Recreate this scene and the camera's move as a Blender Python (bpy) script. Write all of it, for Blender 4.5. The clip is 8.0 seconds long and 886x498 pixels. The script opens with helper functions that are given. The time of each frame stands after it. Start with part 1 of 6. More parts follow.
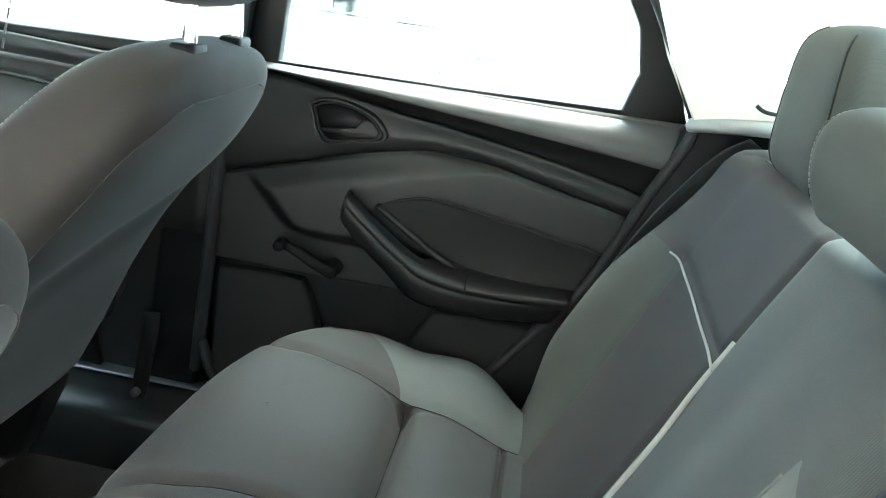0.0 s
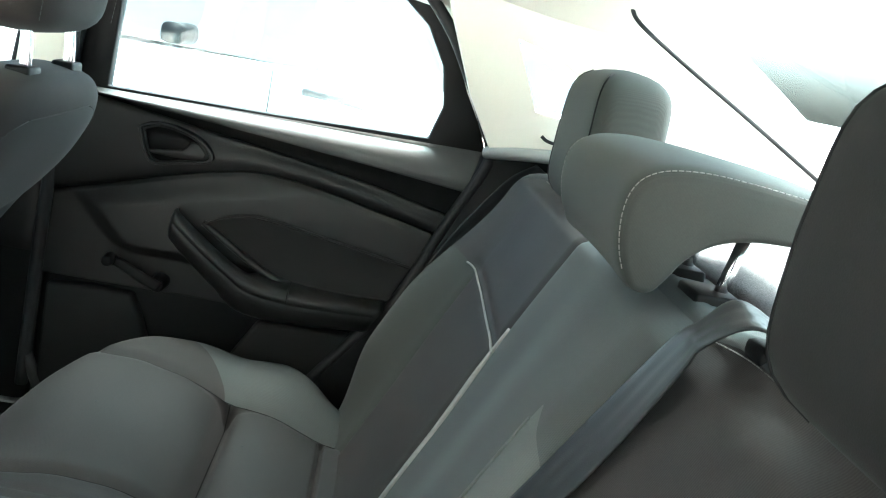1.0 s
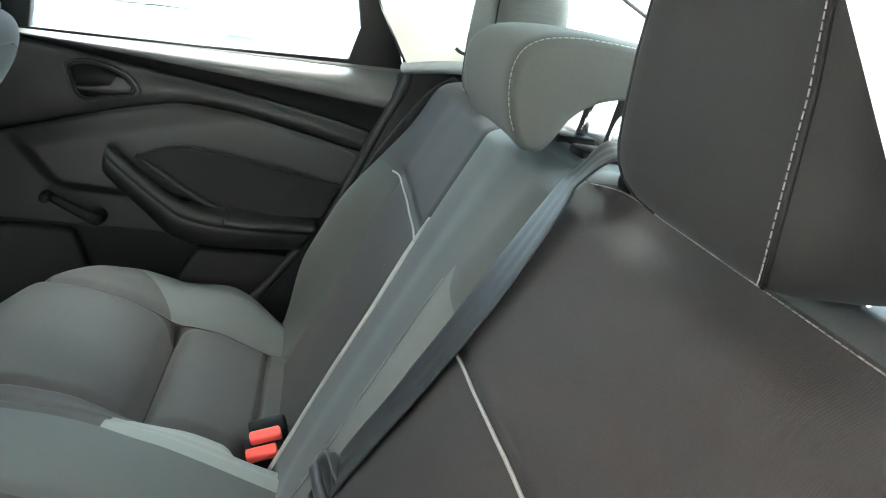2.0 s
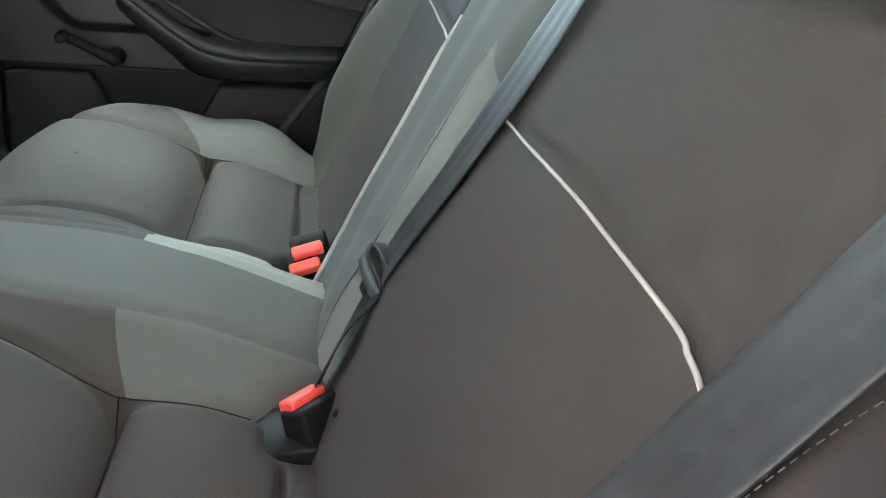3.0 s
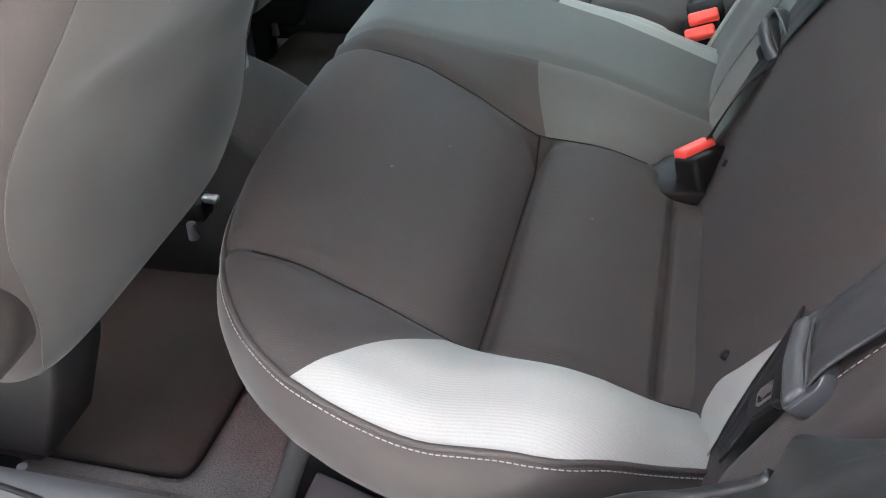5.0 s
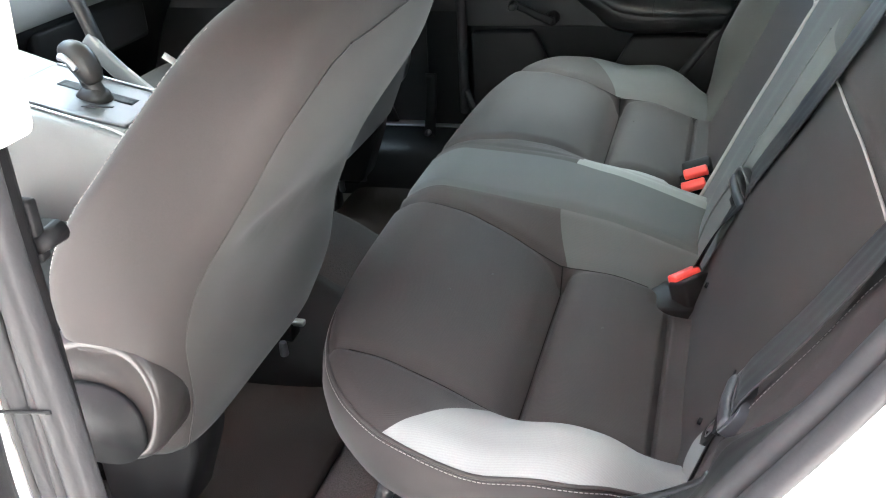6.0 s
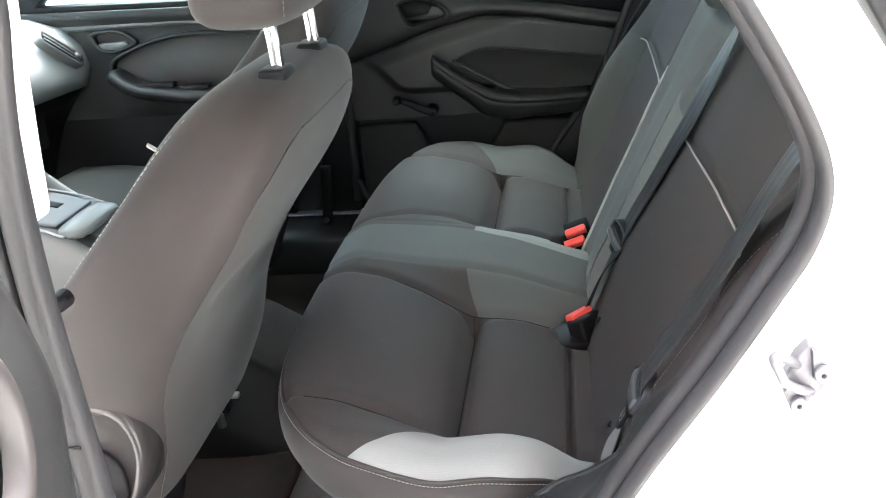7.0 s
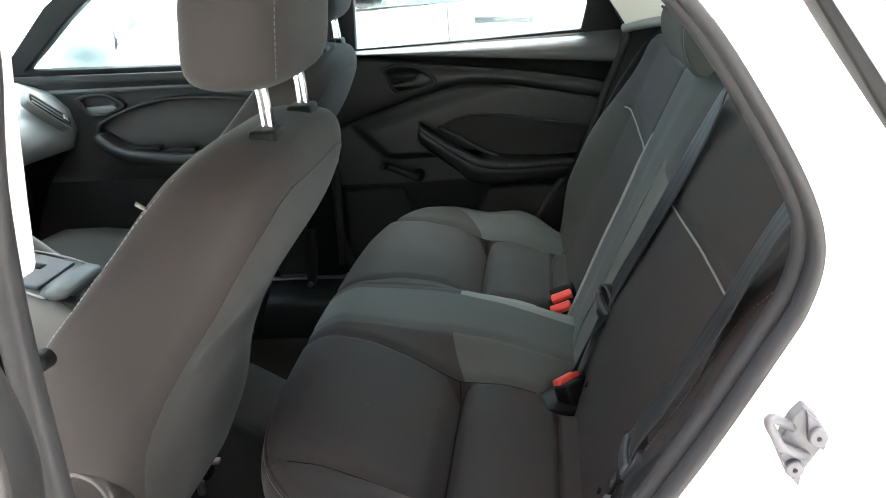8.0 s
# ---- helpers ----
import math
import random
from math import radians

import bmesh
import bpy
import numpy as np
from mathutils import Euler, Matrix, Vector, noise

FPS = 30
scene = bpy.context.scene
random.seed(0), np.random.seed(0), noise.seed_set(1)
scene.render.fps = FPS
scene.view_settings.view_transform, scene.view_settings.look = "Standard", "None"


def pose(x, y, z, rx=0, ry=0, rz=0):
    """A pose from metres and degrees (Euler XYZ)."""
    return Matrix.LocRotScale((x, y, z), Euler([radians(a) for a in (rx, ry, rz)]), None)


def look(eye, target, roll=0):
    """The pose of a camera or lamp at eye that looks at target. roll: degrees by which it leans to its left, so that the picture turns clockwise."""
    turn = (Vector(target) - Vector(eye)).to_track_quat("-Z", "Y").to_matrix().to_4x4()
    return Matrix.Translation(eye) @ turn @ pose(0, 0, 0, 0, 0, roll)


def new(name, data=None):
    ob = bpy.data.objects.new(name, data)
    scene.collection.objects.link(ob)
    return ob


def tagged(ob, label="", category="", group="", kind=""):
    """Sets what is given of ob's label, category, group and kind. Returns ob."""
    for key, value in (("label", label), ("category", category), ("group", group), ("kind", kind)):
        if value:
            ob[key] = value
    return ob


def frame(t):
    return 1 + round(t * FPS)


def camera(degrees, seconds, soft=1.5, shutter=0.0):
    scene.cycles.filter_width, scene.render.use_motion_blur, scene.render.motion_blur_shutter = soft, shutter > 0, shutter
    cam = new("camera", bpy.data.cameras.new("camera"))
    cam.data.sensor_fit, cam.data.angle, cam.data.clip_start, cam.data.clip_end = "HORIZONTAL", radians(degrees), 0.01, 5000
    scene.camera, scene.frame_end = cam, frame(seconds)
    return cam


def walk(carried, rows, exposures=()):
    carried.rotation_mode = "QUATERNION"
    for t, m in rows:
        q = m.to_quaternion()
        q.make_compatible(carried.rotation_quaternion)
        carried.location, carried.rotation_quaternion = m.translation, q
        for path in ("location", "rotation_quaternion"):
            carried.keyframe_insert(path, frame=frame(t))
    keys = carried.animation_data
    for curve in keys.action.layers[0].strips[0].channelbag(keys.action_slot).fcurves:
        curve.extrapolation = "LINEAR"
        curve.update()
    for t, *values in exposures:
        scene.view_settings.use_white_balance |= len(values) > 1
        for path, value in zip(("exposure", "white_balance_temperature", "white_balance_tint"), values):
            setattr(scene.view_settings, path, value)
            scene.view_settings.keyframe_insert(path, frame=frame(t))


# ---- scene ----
EXPO = 3.0
cam = camera(50.0, 8.0, 1.1)
PATH = [
    (0, (-0.129, -0.63, 1.139), (-0.285, 1.287, 0.588), 9.2),
    (0.5, (-0.117, -0.693, 1.148), (-0.059, 1.246, 0.659), 11.0),
    (1, (-0.099, -0.765, 1.145), (0.075, 1.183, 0.728), 11.4),
    (1.2, (-0.09, -0.781, 1.135), (0.108, 1.165, 0.716), 11.7),
    (2.3, (-0.07, -0.861, 1.087), (0.254, 1.033, 0.529), 6.6),
    (2.5, (-0.072, -0.858, 1.067), (0.252, 1.02, 0.462), 6.1),
    (3, (-0.087, -0.855, 1.023), (0.194, 0.978, 0.275), 5.1),
    (3.5, (-0.097, -0.859, 0.984), (0.043, 0.903, 0.048), 2.2),
    (4, (-0.111, -0.873, 0.974), (-0.122, 0.792, -0.135), 0.8),
    (4.5, (-0.121, -0.914, 1.001), (-0.351, 0.642, -0.235), -1.1),
    (5, (-0.115, -0.976, 1.062), (-0.544, 0.584, -0.113), -2.5),
    (5.2, (-0.114, -1.018, 1.09), (-0.57, 0.554, -0.059), -1.6),
    (6.3, (-0.051, -1.272, 1.191), (-0.573, 0.474, 0.366), -5.5),
    (6.5, (-0.062, -1.317, 1.2), (-0.544, 0.456, 0.409), -6.3),
    (7, (-0.09, -1.375, 1.195), (-0.365, 0.463, 0.456), -5.2),
    (7.5, (-0.096, -1.376, 1.193), (-0.294, 0.484, 0.483), -4.7),
    (8, (-0.097, -1.374, 1.189), (-0.33, 0.517, 0.58), -4.3),
]
walk(cam, [(t, look(e, g, r)) for t, e, g, r in PATH],
     exposures=[(0, EXPO + 2.30, 5950, -6), (1, EXPO + 1.58, 6000, -4), (2.5, EXPO + 2.36, 6050, -1), (3.5, EXPO + 2.44, 6150, 0), (4.1, EXPO + 2.56, 6150, 3), (5, EXPO + 2.25, 6000, 5), (6.5, EXPO + 2.20, 6000, 4), (8, EXPO + 1.13, 6100, 1)])

# ---- world and sun ----
world = bpy.data.worlds.new("sky")
scene.world = world
world.use_nodes = True
wn = world.node_tree
sky = wn.nodes.new("ShaderNodeTexSky")
sky.sky_type = "NISHITA"
sky.sun_disc = False
sky.sun_elevation = radians(74)
sky.sun_rotation = radians(32)
sky.dust_density = 9.0
sky.air_density = 0.25
sky.ozone_density = 0.0
wn.nodes["Background"].inputs["Strength"].default_value = 0.14
wn.links.new(sky.outputs["Color"], wn.nodes["Background"].inputs["Color"])
sun_data = bpy.data.lights.new("sun", "SUN")
sun_data.energy = 0.55
sun_data.angle = radians(70)
sun_data.color = (0.97, 0.985, 1.0)
sun = new("sun", sun_data)
sun.matrix_world = look((1.2, 1.9, 8.4), (0, 0, 0.6))


# ---- materials ----
def material(name, color, rough=0.6, metal=0.0, grain=(400, 0.15), stain=(9, 0.12), bump=0.1, weave=0.0, sheen=0.0, spec=0.5, coat=0.0):
    """Colour with two scales of variation, fine relief and, for cloth, a woven rib."""
    m = bpy.data.materials.new(name)
    m.use_nodes = True
    nt = m.node_tree
    b = nt.nodes["Principled BSDF"]
    b.inputs["Roughness"].default_value = rough
    b.inputs["Metallic"].default_value = metal
    b.inputs["Specular IOR Level"].default_value = spec
    b.inputs["Sheen Weight"].default_value = sheen
    b.inputs["Sheen Roughness"].default_value = 0.4
    b.inputs["Sheen Tint"].default_value = (0.9, 0.97, 1.0, 1)
    b.inputs["Coat Weight"].default_value = coat
    tc = nt.nodes.new("ShaderNodeTexCoord")
    n1 = nt.nodes.new("ShaderNodeTexNoise")
    n1.inputs["Scale"].default_value = grain[0]
    n1.inputs["Detail"].default_value = 3
    n2 = nt.nodes.new("ShaderNodeTexNoise")
    n2.inputs["Scale"].default_value = stain[0]
    n2.inputs["Detail"].default_value = 5
    for n in (n1, n2):
        nt.links.new(tc.outputs["Object"], n.inputs["Vector"])

    def calc(op, a, c):
        k = nt.nodes.new("ShaderNodeMath")
        k.operation = op
        for socket, value in zip(k.inputs, (a, c)):
            if isinstance(value, (int, float)):
                socket.default_value = value
            else:
                nt.links.new(value, socket)
        return k.outputs[0]

    v = calc("ADD", calc("MULTIPLY", calc("SUBTRACT", n1.outputs["Fac"], 0.5), grain[1] * 2),
             calc("MULTIPLY", calc("SUBTRACT", n2.outputs["Fac"], 0.5), stain[1] * 2))
    height = n1.outputs["Fac"]
    if weave:
        sep = nt.nodes.new("ShaderNodeSeparateXYZ")
        nt.links.new(tc.outputs["Object"], sep.inputs[0])
        wx = calc("SINE", calc("MULTIPLY", calc("ADD", sep.outputs["X"], sep.outputs["Z"]), weave * 0.8), 0)
        wy = calc("SINE", calc("MULTIPLY", sep.outputs["Y"], weave), 0)
        rib = calc("MULTIPLY", wy, calc("ADD", calc("MULTIPLY", wx, 0.3), 0.7))
        height = calc("ADD", calc("MULTIPLY", rib, 0.5), calc("MULTIPLY", n1.outputs["Fac"], 0.6))
        v = calc("ADD", v, calc("MULTIPLY", rib, 0.05))
    hsv = nt.nodes.new("ShaderNodeHueSaturation")
    hsv.inputs["Color"].default_value = (*color, 1)
    nt.links.new(calc("ADD", v, 1.0), hsv.inputs["Value"])
    nt.links.new(hsv.outputs["Color"], b.inputs["Base Color"])
    nt.links.new(calc("ADD", calc("MULTIPLY", n2.outputs["Fac"], 0.16), rough - 0.08), b.inputs["Roughness"])
    if bump:
        bp = nt.nodes.new("ShaderNodeBump")
        bp.inputs["Strength"].default_value = bump
        bp.inputs["Distance"].default_value = 0.002
        nt.links.new(height, bp.inputs["Height"])
        nt.links.new(bp.outputs["Normal"], b.inputs["Normal"])
    return m


def glass_material(name, tint, gloss):
    m = bpy.data.materials.new(name)
    m.use_nodes = True
    nt = m.node_tree
    nt.nodes.remove(nt.nodes["Principled BSDF"])
    clear = nt.nodes.new("ShaderNodeBsdfTransparent")
    clear.inputs[0].default_value = (*tint, 1)
    shine = nt.nodes.new("ShaderNodeBsdfGlossy")
    shine.inputs["Roughness"].default_value = 0.02
    both = nt.nodes.new("ShaderNodeMixShader")
    both.inputs[0].default_value = gloss
    nt.links.new(clear.outputs[0], both.inputs[1])
    nt.links.new(shine.outputs[0], both.inputs[2])
    nt.links.new(both.outputs[0], nt.nodes["Material Output"].inputs[0])
    return m


M_DARK = material("charcoal cloth", (0.0352, 0.0316, 0.0302), 0.7, weave=3000, grain=(700, 0.24), stain=(7, 0.16), bump=0.12, sheen=0.03, spec=0.2)
M_HEAD = material("smooth shaded charcoal cloth", (0.017, 0.0165, 0.016), 0.8, grain=(900, 0.2), stain=(9, 0.15), bump=0.08, sheen=0.03, spec=0.12)
M_MID = material("slate cloth", (0.068, 0.074, 0.0725), 0.75, weave=3600, grain=(900, 0.12), stain=(6, 0.12), bump=0.08, sheen=0.08, spec=0.2)
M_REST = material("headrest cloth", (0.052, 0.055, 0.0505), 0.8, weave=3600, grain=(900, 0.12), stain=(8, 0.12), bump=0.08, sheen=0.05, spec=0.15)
# Pale cloth, also the lit copy of the grey bolster cloth.
M_PALE_LIT = material("pale and lit grey cloth", (0.205, 0.214, 0.209), 0.85, weave=3000, grain=(800, 0.12), stain=(6, 0.08), bump=0.05, sheen=0.1, spec=0.15)
M_WEDGE = material("dimmed pale cloth", (0.125, 0.133, 0.128), 0.8, weave=3000, grain=(800, 0.12), stain=(6, 0.08), bump=0.06, sheen=0.08, spec=0.15)
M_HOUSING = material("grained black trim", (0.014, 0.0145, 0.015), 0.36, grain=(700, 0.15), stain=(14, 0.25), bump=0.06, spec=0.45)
# Bolster cloth in its dimmer copy, away from the doorway's light.
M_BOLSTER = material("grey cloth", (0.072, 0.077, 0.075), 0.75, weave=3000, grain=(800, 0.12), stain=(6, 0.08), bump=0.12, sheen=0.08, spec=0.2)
# Back and sides are one fabric; their differing light is in these two colours.
M_BACK = material("seat back cloth", (0.0325, 0.0317, 0.0305), 0.8, grain=(900, 0.16), stain=(5, 0.16), bump=0.08, sheen=0.06, spec=0.15)
M_SIDE = material("brown-grey cloth", (0.0255, 0.0227, 0.0218), 0.8, grain=(900, 0.16), stain=(8, 0.15), bump=0.08, sheen=0.06, spec=0.15)
M_SKIRT = material("dark skirt cloth", (0.027, 0.0242, 0.0235), 0.72, grain=(900, 0.12), stain=(8, 0.15), bump=0.05, sheen=0.06, spec=0.25)
M_SEAM = material("dark seam and crease shade", (0.012, 0.011, 0.011), 0.9, bump=0, spec=0.05)
M_STITCH = material("pale thread", (0.22, 0.208, 0.198), 0.8, bump=0)
M_PIPING = material("pale piping", (0.31, 0.303, 0.288), 0.7, grain=(600, 0.1), bump=0.1)
M_PLASTIC = material("black plastic", (0.0085, 0.0085, 0.009), 0.5, grain=(900, 0.1), bump=0.08, spec=0.14)
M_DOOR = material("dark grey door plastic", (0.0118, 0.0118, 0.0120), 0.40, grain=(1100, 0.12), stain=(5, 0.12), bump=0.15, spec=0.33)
# Upper trim grey, toned up for the sky light its ledge catches.
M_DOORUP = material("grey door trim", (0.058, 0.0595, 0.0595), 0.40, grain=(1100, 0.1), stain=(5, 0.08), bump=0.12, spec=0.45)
M_DOORSOFT = material("dark door cloth", (0.0155, 0.0153, 0.0152), 0.7, grain=(900, 0.2), bump=0.12, spec=0.15)
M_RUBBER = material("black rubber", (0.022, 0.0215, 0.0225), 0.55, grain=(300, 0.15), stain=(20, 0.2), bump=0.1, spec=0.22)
M_CREAM = material("cream trim", (0.76, 0.73, 0.65), 0.7, grain=(700, 0.05), stain=(5, 0.04), bump=0.1)
M_HEADLINER = material("cream headliner", (0.78, 0.75, 0.68), 0.9, grain=(800, 0.1), stain=(4, 0.05), bump=0.25)
M_CARPET = material("grey carpet", (0.16, 0.146, 0.141), 0.95, grain=(500, 0.5), stain=(7, 0.5), bump=0.9, spec=0.1)
M_MAT = material("worn floor mat", (0.037, 0.0313, 0.0283), 0.95, grain=(700, 0.4), stain=(6, 0.6), bump=0.8, spec=0.1)
M_WHITE = material("white car paint", (0.8, 0.8, 0.79), 0.4, grain=(50, 0.01), stain=(3, 0.02), bump=0, coat=0.2)
M_CHROME = material("chrome", (0.8, 0.8, 0.82), 0.14, metal=1.0, grain=(60, 0.02), stain=(20, 0.05), bump=0)
M_STEEL = material("zinc steel", (0.35, 0.35, 0.36), 0.35, metal=0.9, grain=(200, 0.1), stain=(40, 0.1), bump=0.05)
M_RED = material("red plastic", (0.78, 0.075, 0.06), 0.35, grain=(300, 0.03), bump=0.02)
M_FELT = material("slate felt", (0.034, 0.0345, 0.0355), 0.9, grain=(500, 0.4), stain=(8, 0.4), bump=0.6, spec=0.1)
M_WEB = material("grey webbing", (0.012, 0.012, 0.013), 0.5, grain=(900, 0.1), bump=0.05, spec=0.1)
# Lighter copy of the same webbing; the sky's sheen is in the colour.
M_WEB_LIT = material("sky-lit webbing", (0.025, 0.026, 0.028), 0.42, grain=(900, 0.06), stain=(30, 0.05), bump=0.05, spec=0.42)
M_GRIP = material("blue-grey plastic", (0.038, 0.041, 0.045), 0.32, grain=(500, 0.06), bump=0.05, spec=0.45)
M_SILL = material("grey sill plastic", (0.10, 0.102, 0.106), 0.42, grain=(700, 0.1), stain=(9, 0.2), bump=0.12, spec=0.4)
M_SATIN = material("satin grey plastic", (0.12, 0.124, 0.124), 0.4, grain=(600, 0.08), bump=0.08)
M_GLOSS = material("glossy dark plastic", (0.022, 0.020, 0.0195), 0.3, grain=(500, 0.05), stain=(12, 0.1), bump=0.03, spec=0.25)
# Toned pale for the windscreen glare on the dashboard; its plastic is darker.
M_DASH = material("dashboard plastic", (0.26, 0.275, 0.28), 0.42, grain=(800, 0.15), bump=0.3)
M_SILVER = material("silver trim", (0.3, 0.3, 0.31), 0.3, metal=0.8, grain=(300, 0.04), bump=0)
M_DOORCLOTH = material("grey door cloth", (0.060, 0.061, 0.060), 0.8, grain=(900, 0.2), stain=(7, 0.1), bump=0.12, spec=0.2)
M_PLATE = material("dark silver plate", (0.11, 0.11, 0.115), 0.4, metal=0.6, grain=(300, 0.06), stain=(30, 0.1), bump=0.02)
M_ZINC = material("dull zinc", (0.075, 0.073, 0.080), 0.5, metal=0.2, grain=(200, 0.15), stain=(40, 0.2), bump=0.06, spec=0.35)
M_GLASS = glass_material("clear glass", (0.75, 0.86, 0.885), 0.05)
# Grey base colour stands in for the washed-out reflection on the panes.
M_DARKGLASS = material("tinted glass with reflection toned in", (0.15, 0.152, 0.155), 0.08, grain=(3, 0.1), stain=(2, 0.1), bump=0, spec=1.0)
M_GROUND = material("pale concrete", (0.58, 0.57, 0.55), 0.9, grain=(40, 0.2), stain=(1.2, 0.15), bump=0.4)
M_WALL = material("pale plaster", (0.5, 0.49, 0.47), 0.9, grain=(20, 0.05), stain=(0.6, 0.08), bump=0.1)
M_TEAL = material("teal window glass", (0.08, 0.2, 0.21), 0.15, grain=(2, 0.2), stain=(0.6, 0.3), bump=0)
M_REDPAINT = material("red paint", (0.55, 0.06, 0.05), 0.6, grain=(20, 0.06), stain=(0.8, 0.08), bump=0.05)
M_TYRE = material("tyre rubber", (0.03, 0.03, 0.03), 0.8)


# ---- mesh helpers ----
def mesh_object(name, bm, mat, smooth=True):
    me = bpy.data.meshes.new(name)
    bmesh.ops.recalc_face_normals(bm, faces=bm.faces)
    bm.to_mesh(me)
    bm.free()
    me.materials.append(mat)
    if smooth:
        for p in me.polygons:
            p.use_smooth = True
    return new(name, me)


def part(name, bm, mat, parent, label="", smooth=True, bevel=0.0):
    """Links a bmesh as one mesh object under a thing or part."""
    ob = mesh_object(name, bm, mat, smooth)
    if bevel:
        mod = ob.modifiers.new("bevel", "BEVEL")
        mod.width, mod.segments, mod.limit_method, mod.angle_limit = bevel, 2, "ANGLE", radians(35)
    if parent:
        ob.parent = parent
        bpy.context.view_layer.update()
        ob.matrix_parent_inverse = parent.matrix_world.inverted()
    if label:
        ob["label"] = label
    return ob


def thing(name, label, category, at=(0, 0, 0), group="", kind=""):
    ob = new(name)
    ob.location = at
    ob.empty_display_size = 0.05
    bpy.context.view_layer.update()
    return tagged(ob, label, category, group, kind)


def structure(name, bm, mat, label, smooth=True, bevel=0.0):
    ob = part(name, bm, mat, None, "", smooth, bevel)
    return tagged(ob, label, name.split("_")[0], "", "structure")


def grid(fn, nu, nv, bm=None, thick=None):
    """A sheet from fn(u, v); thick gives a vector function for a second, closing sheet behind it."""
    bm = bm or bmesh.new()
    rows = [[bm.verts.new(fn(i / nu, j / nv)) for j in range(nv + 1)] for i in range(nu + 1)]
    for i in range(nu):
        for j in range(nv):
            bm.faces.new((rows[i][j], rows[i + 1][j], rows[i + 1][j + 1], rows[i][j + 1]))
    if thick:
        back = [[bm.verts.new(Vector(fn(i / nu, j / nv)) + Vector(thick)) for j in range(nv + 1)] for i in range(nu + 1)]
        for i in range(nu):
            for j in range(nv):
                bm.faces.new((back[i][j], back[i][j + 1], back[i + 1][j + 1], back[i + 1][j]))
        for i in range(nu):
            bm.faces.new((rows[i][0], back[i][0], back[i + 1][0], rows[i + 1][0]))
            bm.faces.new((rows[i][nv], rows[i + 1][nv], back[i + 1][nv], back[i][nv]))
        for j in range(nv):
            bm.faces.new((rows[0][j], rows[0][j + 1], back[0][j + 1], back[0][j]))
            bm.faces.new((rows[nu][j], back[nu][j], back[nu][j + 1], rows[nu][j + 1]))
    return bm


def box(cx, cy, cz, sx, sy, sz, m=None, bm=None):
    bm = bm or bmesh.new()
    mat4 = (m or Matrix.Identity(4)) @ Matrix.Translation((cx, cy, cz)) @ Matrix.Diagonal((sx, sy, sz, 1))
    bmesh.ops.create_cube(bm, size=1, matrix=mat4)
    return bm


def rod(a, b, r, seg=14, r2=None, bm=None):
    bm = bm or bmesh.new()
    a, b = Vector(a), Vector(b)
    q = (b - a).to_track_quat("Z", "Y").to_matrix().to_4x4()
    bmesh.ops.create_cone(bm, cap_ends=True, segments=seg, radius1=r, radius2=r if r2 is None else r2, depth=(b - a).length,
                          matrix=Matrix.Translation((a + b) / 2) @ q)
    return bm


def spline(points, n):
    """n+1 points along a smooth curve through the given points."""
    p = [Vector(q) for q in points]
    p = [2 * p[0] - p[1]] + p + [2 * p[-1] - p[-2]]
    spans = len(p) - 3
    out = []
    for k in range(n + 1):
        f = k / n * spans
        i = min(int(f), spans - 1)
        t = f - i
        a, b, c, d = p[i:i + 4]
        out.append(0.5 * (2 * b + (c - a) * t + (2 * a - 5 * b + 4 * c - d) * t * t + (3 * b - a - 3 * c + d) * t ** 3))
    return out


def sweep(path, section, up=(0, 0, 1), closed=False, caps=True, bm=None):
    """Sweeps section(k) -> list of (side, height) pairs along path."""
    bm = bm or bmesh.new()
    n = len(path)
    loops = []
    for k, p in enumerate(path):
        a = path[k - 1] if (k or closed) else path[0]
        b = path[(k + 1) % n] if (k < n - 1 or closed) else path[-1]
        d = (Vector(b) - Vector(a)).normalized()
        side = d.cross(Vector(up)).normalized()
        top = side.cross(d)
        loops.append([bm.verts.new(Vector(p) + side * s + top * h) for s, h in section(k / max(1, n - 1))])
    count = len(loops[0])
    for k in range(n if closed else n - 1):
        l0, l1 = loops[k], loops[(k + 1) % n]
        for j in range(count):
            bm.faces.new((l0[j], l0[(j + 1) % count], l1[(j + 1) % count], l1[j]))
    if caps and not closed:
        bm.faces.new(loops[0])
        bm.faces.new(loops[-1])
    return bm


def ring(r, seg=8, flat=1.0):
    return [(r * math.cos(2 * math.pi * j / seg), r * flat * math.sin(2 * math.pi * j / seg)) for j in range(seg)]


def oval(a, b, e=2.0, seg=20):
    """A superellipse with half axes a and b."""
    out = []
    for j in range(seg):
        c, s = math.cos(2 * math.pi * j / seg), math.sin(2 * math.pi * j / seg)
        out.append((a * math.copysign(abs(c) ** (2 / e), c), b * math.copysign(abs(s) ** (2 / e), s)))
    return out


def tube(points, r, n=40, seg=8, up=(0, 0, 1)):
    return sweep(spline(points, n), lambda k: ring(r, seg), up)


def stitches(points, length=0.006, gap=0.004, r=0.0007, lift=(0, 0, 0)):
    """A row of short threads along a line, as one mesh."""
    bm = bmesh.new()
    rough = spline(points, 60)
    total = sum((b - a).length for a, b in zip(rough, rough[1:]))
    p = spline(points, max(60, int(total / 0.0004)))
    run = 0.0
    start = p[0]
    for a, b in zip(p, p[1:]):
        run += (b - a).length
        if start is not None and run >= length:
            rod(start + Vector(lift), b + Vector(lift), r, 5, bm=bm)
            start, run = None, 0.0
        elif start is None and run >= gap:
            start, run = b, 0.0
    return bm


